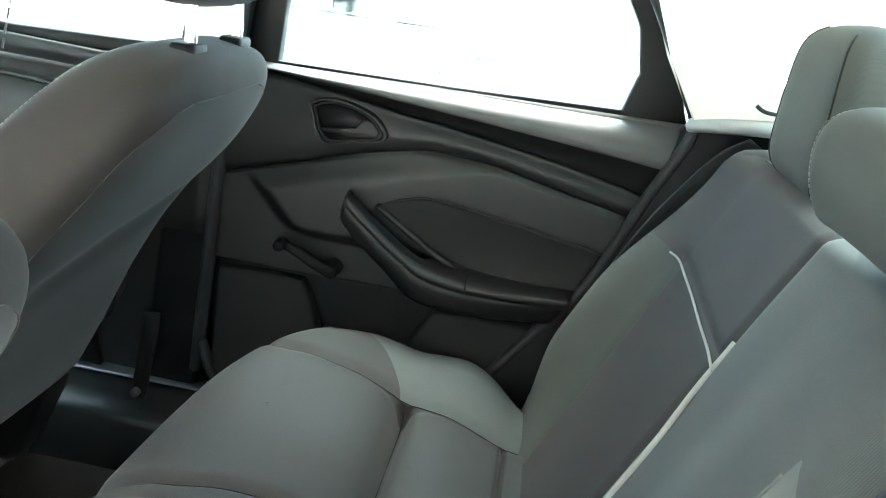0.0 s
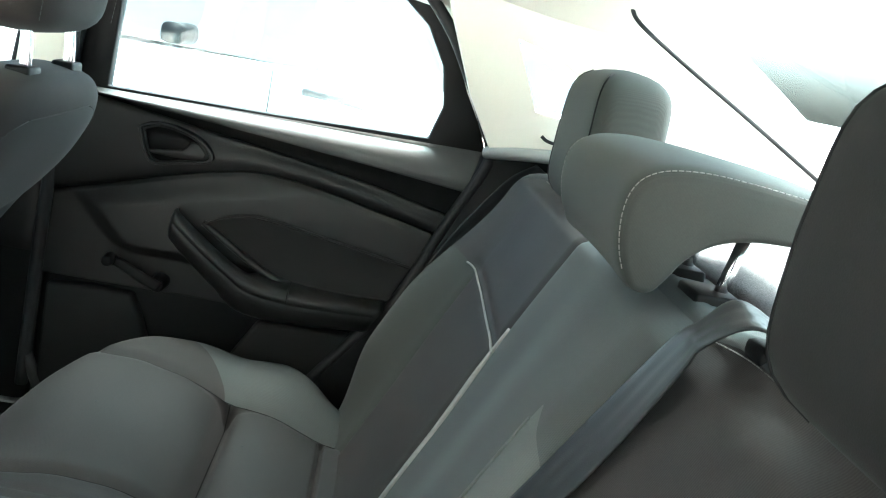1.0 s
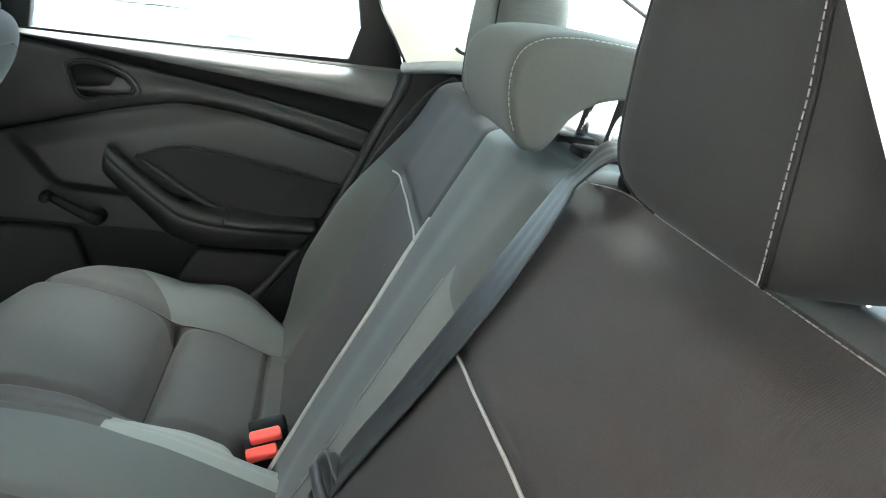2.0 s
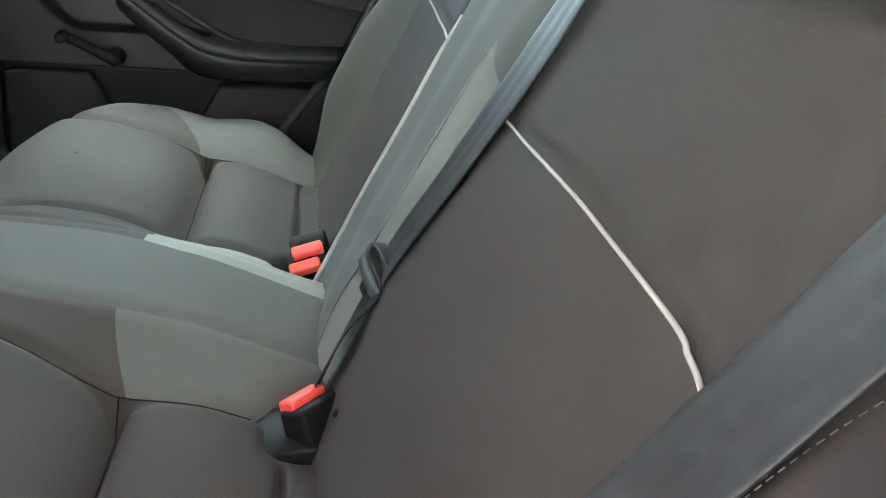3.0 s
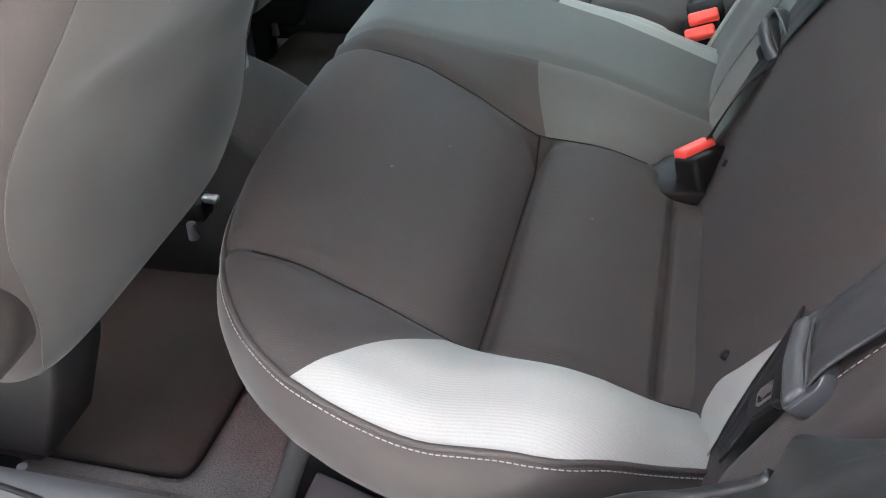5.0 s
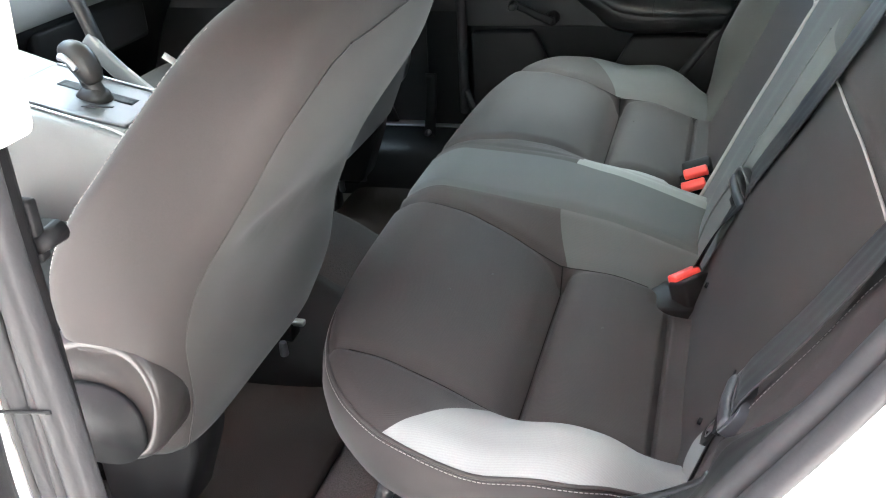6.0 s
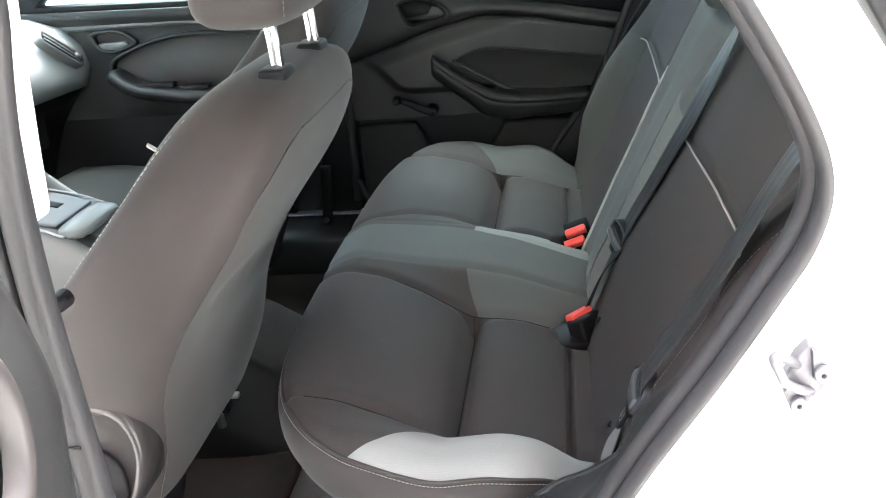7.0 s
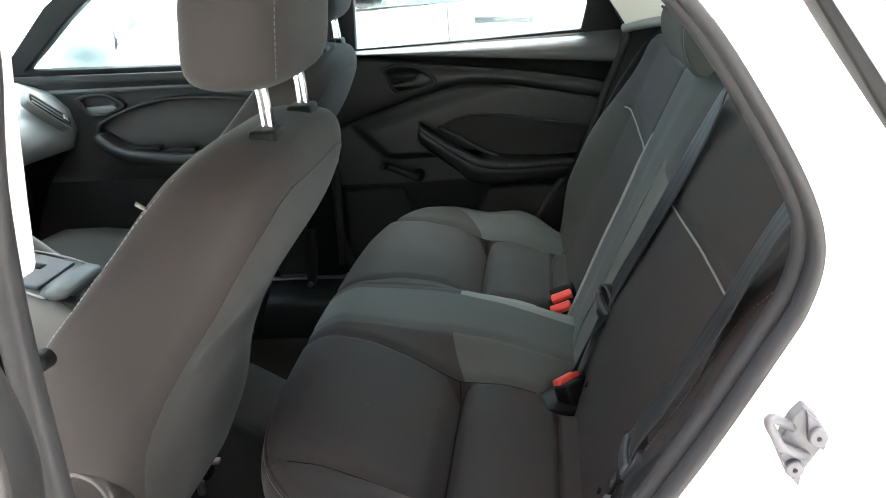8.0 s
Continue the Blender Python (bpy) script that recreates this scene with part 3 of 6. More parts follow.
def center_headrest():
    ob = thing("center_headrest", "grey cloth centre headrest with white stitching hooked over the backrest", "headrest", (0.15, 0, 0.99))
    prof = [(0.080, 1.004), (0.071, 1.025), (0.066, 1.055), (0.070, 1.082), (0.086, 1.098), (0.115, 1.104), (0.15, 1.103), (0.19, 1.099), (0.235, 1.093), (0.262, 1.080),
            (0.262, 1.058), (0.235, 1.055), (0.195, 1.055), (0.163, 1.053), (0.138, 1.045), (0.121, 1.030), (0.111, 1.012), (0.101, 0.999), (0.088, 0.998)]
    smooth = spline([(p[0] + 0.006, 0, 1.052 + (p[1] - 1.05) * 0.88) for p in prof + prof[:1]], 72)[:-1]
    loops = []
    for k in range(25):
        t = -1 + 2 * k / 24
        y = math.copysign(abs(math.sin(t * math.pi / 2)), t) * 0.122 - 0.012
        shrink = 0.009 * max(0.0, (abs(t) - 0.6) / 0.4) ** 2.5
        l = []
        for j, p in enumerate(smooth):
            a, b = smooth[j - 1], smooth[(j + 1) % len(smooth)]
            nrm = Vector((b.z - a.z, 0, a.x - b.x)).normalized()
            l.append(Vector((p.x, y, p.z)) + nrm * shrink - Vector((0, 0, 0.006 * (abs(t)) ** 2)))
        loops.append(l)
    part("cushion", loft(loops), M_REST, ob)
    for sg in (-1, 1):
        row = loops[2 if sg < 0 else 22]
        part("stitching", stitches([Vector(p) + Vector((-0.0006, sg * 0.0012, 0.0008)) for p in row[2:36:2]], 0.0034, 0.0010, 0.00042), M_STITCH, ob, "white stitching")
        part("post", rod((0.165, sg * 0.042 - 0.050, 0.975), (0.182, sg * 0.042 - 0.050, 1.066), 0.005), M_CHROME, ob, "chrome post")
        part("bezel", box(0.163, sg * 0.042 - 0.050, 1.0, 0.036, 0.046, 0.014), M_PLASTIC, ob, "black plastic bezel", bevel=0.003)


center_headrest()


# ---- seat belts ----
def ribbon(points, widths, n=50, w=0.047):
    """A belt through the points; widths gives the direction of its width at each. Three faint ribs run along it."""
    p, d = spline(points, n), spline(widths, n)
    bm = bmesh.new()
    rows = []
    for k, (q, e) in enumerate(zip(p, d)):
        e = e.normalized()
        run = p[min(k + 1, n)] - p[max(k - 1, 0)]
        up = run.cross(e).normalized()
        rows.append([bm.verts.new(q + e * (w * (j / 14 - 0.5)) + up * (0.0003 * math.cos(j / 14 * 6 * math.pi))) for j in range(15)])
    for a, b in zip(rows, rows[1:]):
        for j in range(14):
            bm.faces.new((a[j], a[j + 1], b[j + 1], b[j]))
    return bm


def solid(ob, t=0.0014):
    mod = ob.modifiers.new("thickness", "SOLIDIFY")
    mod.thickness, mod.offset = t, 0
    return ob


def tongue(ob, m, k=0.82):
    """A belt tongue: grip with a slot, steel blade with a hole. m places it: x across, z along the belt."""
    m = m @ Matrix.Diagonal((k, k, k, 1))
    inner = [(p[0], p[1] + 0.007) for p in oval(0.0285, 0.0075, 4, 24)]
    outer = [(p[0], p[1] - 0.002) for p in oval(0.036, 0.020, 3.6, 24)]
    bm = band(inner, outer, -0.006, 0.006)
    bm.transform(m)
    part("grip", bm, M_GRIP, ob, "blue-grey plastic grip", bevel=0.003)
    bm = sweep(spline([(-0.031, 0.006, -0.007), (0.0, 0.008, -0.009), (0.031, 0.006, -0.007)], 12), lambda q: oval(0.004, 0.008, 2.4, 12), up=(0, 0, 1))
    bm.transform(m)
    part("grip_bar", bm, M_GRIP, ob)
    cover = [(-0.019, -0.018), (-0.016, -0.034), (0.016, -0.034), (0.019, -0.018)]
    bm = slab(cover, "y", -0.004, 0.004)
    bm.transform(m)
    part("neck", bm, M_PLASTIC, ob, "black plastic neck", bevel=0.002)
    blade_o = [(-0.013, -0.030), (-0.013, -0.052), (-0.007, -0.058), (0.007, -0.058), (0.013, -0.052), (0.013, -0.030)]
    blade_i = [(-0.006, -0.036), (-0.006, -0.046), (-0.004, -0.049), (0.004, -0.049), (0.006, -0.046), (0.006, -0.036)]
    bm = band(blade_i, blade_o, -0.0015, 0.0015)
    bm.transform(m)
    part("blade", bm, M_PLASTIC, ob, "black-coated blade with a slot", smooth=False)
    bm = band([(p[0] * 0.8, p[1]) for p in blade_i], [(p[0] * 1.25, p[1] + (0.001 if p[1] > -0.04 else -0.001)) for p in blade_i], -0.0019, 0.0019)
    bm.transform(m)
    part("slot_rim", bm, M_STEEL, ob, "bright worn slot rim", smooth=False)


def buckle(name, at, yaw, label):
    ob = thing(name, label, "seat belt buckle", at)
    m = pose(*at, 0, 0, yaw) @ pose(0, 0, 0, 0, -20, 0)
    part("housing", box(0.007, 0, -0.022, 0.030, 0.047, 0.046, m), M_PLASTIC, ob, bevel=0.005)
    part("release_button", box(0, 0, 0.002, 0.017, 0.041, 0.012, m), M_RED, ob, "red release button", bevel=0.003)
    return ob


buckle("belt_buckle", (-0.087, -0.166, 0.601), -41, "black buckle with a red release button in the seat gap")
pair = thing("belt_buckle", "pair of black buckles with red release buttons", "seat belt buckle", (-0.088, 0.155, 0.59))
for by, bz, bx in ((0.160, 0.603, -0.088), (0.146, 0.588, -0.090)):
    BM = pose(bx, by, bz, 0, -18, 4) @ pose(0, 0, 0, 28, 0, 0)
    part("housing", box(0.003, 0.012, -0.024, 0.044, 0.026, 0.052, BM), M_PLASTIC, pair, bevel=0.005)
    part("release_button", box(0, -0.002, 0.0, 0.036, 0.014, 0.013, BM), M_RED, pair, "red release button", bevel=0.003)
well = thing("buckle_recess", "black plastic recess round the belt buckle", "trim", (-0.09, -0.18, 0.57))
part("liner", slab([(-0.092 + a * 0.043, -0.172 + b * 0.036 + a * 0.006) for a, b in oval(1, 1, 3.6, 32)], "z", 0.54, 0.580), M_PLASTIC, well, bevel=0.003)

belt = thing("center_seat_belt", "dark grey webbing belt hanging across the backrest", "seat belt", (0.12, -0.23, 1.0))
LEAN = Vector((0.06, 0.92, 0.30))
on_plane = lambda s, y, d: ORIGIN + U * s + N * d + Vector((0, y, 0))
a_mid = on_plane(0.27, -0.168, 0.010)
a_ton, a_low = Vector((-0.023, -0.112, 0.692)), Vector((-0.078, -0.142, 0.597))
solid(part("webbing", ribbon([on_plane(0.455, -0.275, -0.045), on_plane(0.483, -0.262, -0.022), on_plane(0.484, -0.246, 0.010), on_plane(0.457, -0.222, 0.014), on_plane(0.435, -0.209, 0.012), on_plane(0.36, -0.194, 0.011), a_mid, a_ton + U * 0.022 + N * 0.004, a_ton + U * 0.004 + N * 0.001],
                             [Vector((0.1, 1, 0)), Vector((0.1, 1, 0)), Vector((0.12, 1, 0.1)), Vector((0.22, 0.92, 0.08)), Vector((0.12, 0.92, 0.18)), Vector((0.02, 0.92, 0.28)), LEAN, LEAN, LEAN], 80), M_WEB_LIT, belt, "grey webbing"))
solid(part("lower_webbing", ribbon([a_ton, Vector((-0.053, -0.124, 0.645)), a_low], [LEAN, Vector((0.0, 0.8, -0.4)), Vector((0, 0.7, -0.6))], w=0.045), M_WEB, belt))
zt = (a_mid - a_ton).normalized()
TURN = Vector((0, 0.85, 0)) + N * 0.42
xt = (TURN - zt * TURN.dot(zt)).normalized()
yt = zt.cross(xt)
tongue(belt, Matrix.Translation(a_ton) @ Matrix((xt, yt, zt)).transposed().to_4x4(), 0.94)
part("shoulder_guide", box(0.162, -0.258, 0.997, 0.04, 0.058, 0.016), M_PLASTIC, belt, "black belt outlet", bevel=0.006)
part("shoulder_tab", box(0.146, -0.244, 1.006, 0.016, 0.03, 0.012, None), M_PLASTIC, belt, bevel=0.004)

side_belt = thing("outer_seat_belt", "dark grey webbing belt hanging beside the open doorway", "seat belt", (-0.03, -0.6, 0.6))
F = Vector((0.14, 0.97, 0.10)).normalized()
pts = [(-0.066, -0.592, 0.632), (-0.036, -0.606, 0.745), (0.004, -0.615, 0.816), (0.034, -0.637, 0.882), (0.080, -0.671, 0.985), (0.15, -0.665, 1.05)]
t0, t1 = Vector(pts[1]), (Vector(pts[2]) - Vector(pts[1])).normalized()
solid(part("webbing", ribbon([t0 + t1 * 0.002, t0 + t1 * 0.022 + N * 0.003, Vector(pts[2])] + pts[3:], [F, F, F, F, F, Vector((-0.3, 0.8, 0.1))]), M_WEB_LIT, side_belt))
solid(part("lower_webbing", ribbon([(-0.040, -0.592, 0.738), (-0.049, -0.576, 0.688), (-0.064, -0.572, 0.634)], [F, (0.07, 0.75, -0.35), (0.05, 0.6, -0.42)], w=0.060), M_WEB, side_belt))
zt = (Vector(pts[2]) - Vector(pts[1])).normalized()
xt = (F - zt * F.dot(zt)).normalized()
tongue(side_belt, Matrix.Translation(Vector(pts[1]) - N * 0.004) @ Matrix((xt, zt.cross(xt), zt)).transposed().to_4x4(), 0.86)
far_belt = thing("outer_seat_belt", "dark grey webbing belt beside the far door", "seat belt", (0.0, 0.6, 0.6))
solid(part("webbing", ribbon([(0.15, 0.63, 0.99), (0.116, 0.64, 0.962), (0.074, 0.64, 0.904), (0.040, 0.64, 0.848), (0.008, 0.64, 0.782), (-0.022, 0.64, 0.714), (-0.046, 0.638, 0.648), (-0.066, 0.62, 0.58)], [(-0.8, -0.35, 0.47)] * 8, w=0.032), M_WEB_LIT, far_belt))
part("stop_button", box(-0.032, 0.628, 0.706, 0.022, 0.022, 0.026), M_PLASTIC, far_belt, bevel=0.005)


# ---- doors on the far side ----
def line_1(x):
    """The upper edge of the dark band."""
    return table(x, (-0.60, -0.52, -0.45, -0.387, -0.275, -0.118, 0.025, 0.10), (0.984, 0.975, 0.970, 0.966, 0.957, 0.944, 0.931, 0.924), 0.02)


def band_low(x):
    return table(x, (-0.60, -0.50, -0.45, -0.387, -0.237, -0.104, 0.025, 0.10), (0.978, 0.967, 0.961, 0.951, 0.932, 0.913, 0.888, 0.872), 0.02)


def line_2(x):
    """The crease under the middle panel."""
    return table(x, (-0.60, -0.531, -0.465, -0.414, -0.362, -0.275, -0.187, -0.097, 0.001, 0.08), (0.81, 0.829, 0.849, 0.865, 0.881, 0.901, 0.895, 0.878, 0.860, 0.845), 0.02)


def rear_x(z):
    return table(z, (0.44, 0.594, 0.682, 0.765, 0.856, 0.944, 0.99), (-0.24, -0.150, -0.060, -0.020, 0.024, 0.058, 0.066), 0.02)


def rear_door():
    ob = thing("rear_door", "closed dark grey plastic rear door with manual window crank", "car door", (-0.25, 0.72, 0.45))
    XF = -0.578

    def sheet(lo, hi, depth, nu=60, nv=14):
        def fn(u, v):
            x = XF + (rear_x(0.9) - XF) * u
            z = lo(x) + (hi(x) - lo(x)) * v
            x = XF + (rear_x(z) - XF) * u
            return Vector((x, depth(x, z, v), z))
        return grid(fn, nu, nv, thick=(0, 0.03, 0))
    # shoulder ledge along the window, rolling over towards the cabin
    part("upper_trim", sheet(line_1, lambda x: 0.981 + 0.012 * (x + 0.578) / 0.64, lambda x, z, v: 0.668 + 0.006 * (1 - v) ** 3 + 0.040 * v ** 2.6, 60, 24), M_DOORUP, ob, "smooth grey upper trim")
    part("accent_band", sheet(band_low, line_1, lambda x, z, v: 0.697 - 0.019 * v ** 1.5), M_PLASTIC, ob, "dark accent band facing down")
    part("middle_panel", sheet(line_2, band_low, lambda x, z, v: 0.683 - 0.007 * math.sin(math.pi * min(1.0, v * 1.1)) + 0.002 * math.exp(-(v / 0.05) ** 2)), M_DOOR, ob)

    def lower_depth(x, z, v):
        edge_x = table(z, (0.735, 0.762, 0.79, 0.815, 0.86), (-0.435, -0.470, -0.495, -0.519, -0.56), 0.01)
        y = 0.687 + 0.003 * math.exp(-((1 - v) / 0.03) ** 2)
        return y - 0.009 * step(edge_x - 0.020, edge_x + 0.014, x) * step(0.738, 0.756, z) * step(0.84, 0.80, z - 0.25 * max(0.0, x + 0.5))
    part("lower_panel", sheet(lambda x: 0.686, line_2, lower_depth, 150, 90), M_DOOR, ob, "dark moulded lower panel")
    part("kick_panel", sheet(lambda x: 0.45, lambda x: 0.69, lambda x, z, v: 0.712 - 0.012 * v, 30, 20), M_PLASTIC, ob, "black recessed kick panel")
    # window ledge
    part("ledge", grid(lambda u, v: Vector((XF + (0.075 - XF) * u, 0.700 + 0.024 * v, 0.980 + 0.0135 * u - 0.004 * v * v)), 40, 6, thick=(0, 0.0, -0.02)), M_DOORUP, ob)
    part("glass_seal", sweep([Vector((XF + 0.05 + k * 0.02, 0.720, 0.980 + 0.0004 * k)) for k in range(27)], lambda k: ring(0.004, 6)), M_RUBBER, ob)
    # cloth insert with a crisp upper crease
    edge = spline([(-0.337, 0, 0.808), (-0.312, 0, 0.821), (-0.284, 0, 0.830), (-0.259, 0, 0.833), (-0.205, 0, 0.828), (-0.149, 0, 0.819), (-0.08, 0, 0.808), (-0.010, 0, 0.797)], 48)
    low = spline([(-0.330, 0, 0.803), (-0.30, 0, 0.788), (-0.262, 0, 0.768), (-0.225, 0, 0.750), (-0.19, 0, 0.738), (-0.13, 0, 0.740), (-0.08, 0, 0.742), (-0.040, 0, 0.744)], 48)
    fn = lambda u, v: low[round(u * 48)].lerp(edge[round(u * 48)], v) + Vector((0, 0.672 - 0.004 * v ** 3 - 0.016 * (1 - v) ** 4 * step(0.4, 0.7, u), 0))
    part("insert", grid(fn, 48, 20, thick=(0, 0.012, 0)), M_DOORSOFT, ob, "dark cloth insert")
    part("insert_seam", sweep([p + Vector((0, 0.669, 0.0015)) for p in edge], lambda k: ring(0.0016, 6)), M_DOOR, ob)
    # pull handle running into the armrest: a ridge above, a flat flank below
    ridge = spline([(-0.381, 0, 0.826), (-0.374, 0, 0.828), (-0.345, 0, 0.806), (-0.306, 0, 0.778), (-0.275, 0, 0.759), (-0.247, 0, 0.747), (-0.195, 0, 0.739), (-0.12, 0, 0.737), (-0.045, 0, 0.735)], 64)
    under = spline([(-0.384, 0, 0.800), (-0.383, 0, 0.787), (-0.366, 0, 0.769), (-0.335, 0, 0.743), (-0.304, 0, 0.718), (-0.273, 0, 0.692), (-0.225, 0, 0.682), (-0.15, 0, 0.683), (-0.070, 0, 0.687)], 64)

    def section(k):
        r, u, q = ridge[k], under[k], k / 64
        tip = 0.034 * step(0.16, 0.0, q) + 0.012 * step(0.85, 1.0, q)
        rear = step(0.5, 0.72, q)
        at = lambda f: r.lerp(u, f)
        pts = [(r, 0.692, -0.020 + 0.030 * rear), (r, 0.655, -0.003 + 0.008 * rear), (r, 0.634, 0.0), (r, 0.627, -0.003), (at(0.12), 0.6225, 0), (at(0.29), 0.621, 0), (at(0.315), 0.6235, 0), (at(0.345), 0.6225, 0),
               (at(0.6), 0.626, 0), (at(0.86), 0.633, 0), (at(0.97), 0.642, 0), (u, 0.655, 0), (u, 0.692, 0.004)]
        return [Vector((p.x, min(0.692, y + tip), p.z + dz)) for p, y, dz in pts]
    part("armrest", loft([section(k) for k in range(65)]), M_DOOR, ob, "moulded pull handle and armrest")
    part("armrest_joint", sweep([Vector((-0.192, y, z)) for y, z in ((0.6205, 0.722), (0.6215, 0.735), (0.630, 0.7405), (0.655, 0.744), (0.670, 0.745))], lambda k: ring(0.0012, 5), up=(1, 0, 0)), M_PLASTIC, ob)
    part("grab_bar", sweep(spline([(-0.338, 0.676, 0.810), (-0.30, 0.668, 0.789), (-0.262, 0.664, 0.767), (-0.22, 0.660, 0.746), (-0.194, 0.658, 0.738)], 24), lambda k: oval(0.007, 0.005, 2.5, 12)), M_DOOR, ob, "thin bar above the finger slot")
    part("grab_slot", slab([(-0.342, 0.806), (-0.30, 0.785), (-0.24, 0.752), (-0.20, 0.738), (-0.245, 0.738), (-0.31, 0.770), (-0.36, 0.808)], "y", 0.680, 0.69), M_PLASTIC, ob, "black finger slot")
    # door handle in its bezel
    rim_o = spline([(-0.452, 0, 0.940), (-0.432, 0, 0.949), (-0.398, 0, 0.949), (-0.359, 0, 0.937), (-0.338, 0, 0.917), (-0.342, 0, 0.903), (-0.38, 0, 0.895), (-0.422, 0, 0.887), (-0.440, 0, 0.904), (-0.452, 0, 0.940)], 45)[:-1]
    c = Vector((-0.402, 0, 0.918))
    rim_m = [c + (p - c) * 0.90 for p in rim_o]
    rim_i = [c + (p - c) * 0.78 for p in rim_o]
    part("handle_bezel", band([(p.x, p.z) for p in rim_m], [(p.x, p.z) for p in rim_o], 0.664, 0.70), M_DOOR, ob, "moulded handle bezel", bevel=0.0025)
    part("inner_bezel", band([(p.x, p.z) for p in rim_i], [(p.x, p.z) for p in rim_m], 0.668, 0.70), M_PLASTIC, ob, "black inner bezel", bevel=0.0015)
    part("handle_bowl", slab([(p.x, p.z) for p in rim_i], "y", 0.6725, 0.72), M_PLASTIC, ob, "black handle bowl")
    part("handle_lever", slab([(-0.434, 0.9075), (-0.41, 0.9105), (-0.382, 0.9155), (-0.372, 0.930), (-0.360, 0.928), (-0.348, 0.916), (-0.350, 0.907), (-0.38, 0.902), (-0.428, 0.903)], "y", 0.667, 0.690), M_DOOR, ob, "dark release lever", bevel=0.002)
    # window crank
    part("crank_hub", rod((-0.392, 0.655, 0.704), (-0.392, 0.69, 0.704), 0.011, 20, 0.014), M_PLASTIC, ob, bevel=0.003)
    part("crank_arm", sweep(spline([(-0.388, 0.655, 0.702), (-0.415, 0.650, 0.715), (-0.44, 0.650, 0.727), (-0.464, 0.654, 0.735)], 16), lambda k: oval(0.005, 0.009 - 0.002 * k, 2.5, 12)), M_PLASTIC, ob)
    part("crank_knob", rod((-0.465, 0.632, 0.735), (-0.465, 0.660, 0.735), 0.008, 16, 0.010), M_PLASTIC, ob, "black crank knob", bevel=0.003)
    # speaker cover and map pocket below
    part("speaker_cover", slab([(-0.562, 0.46), (-0.562, 0.673), (-0.50, 0.677), (-0.434, 0.676), (-0.420, 0.65), (-0.404, 0.61), (-0.395, 0.56), (-0.39, 0.46)], "y", 0.676, 0.705), M_DOORSOFT, ob, "speaker cover", bevel=0.005)
    part("pocket_panel", slab([(-0.290, 0.565), (-0.264, 0.617), (-0.234, 0.669), (-0.16, 0.672), (-0.088, 0.670), (-0.13, 0.60), (-0.19, 0.53), (-0.30, 0.52)], "y", 0.668, 0.70), M_DOORSOFT, ob, "map pocket panel", bevel=0.006)
    part("pocket_lip", sweep(spline([(-0.395, 0.690, 0.60), (-0.34, 0.676, 0.596), (-0.28, 0.672, 0.60)], 16), lambda k: oval(0.006, 0.010, 2.5, 10)), M_PLASTIC, ob)
    # window frame, glass and seals
    inn = [(-0.512, 0.985), (-0.26, 0.990), (-0.024, 0.998), (-0.010, 1.05), (-0.022, 1.11), (-0.055, 1.165), (-0.10, 1.20), (-0.17, 1.222), (-0.30, 1.235), (-0.50, 1.235)]
    out = [(-0.56, 0.978), (-0.26, 0.98), (0.07, 0.985), (0.048, 1.04), (0.012, 1.105), (-0.025, 1.168), (-0.06, 1.212), (-0.14, 1.25), (-0.30, 1.265), (-0.545, 1.265)]
    part("window_frame", band(inn, out, 0.702, 0.73), M_PLASTIC, ob, "black window frame", bevel=0.004)
    pane = part("window_pane", slab(inn, "y", 0.712, 0.715), M_GLASS, ob, "clear side glass", smooth=False)
    pane.visible_shadow = False
    part("outer_skin", slab([(-0.60, 0.30), (-0.60, 0.98), (0.07, 0.98), (-0.02, 0.75), (-0.22, 0.45), (-0.3, 0.30)], "y", 0.80, 0.82), M_WHITE, ob, "white outer skin", bevel=0.01)
    return ob


rear_door()


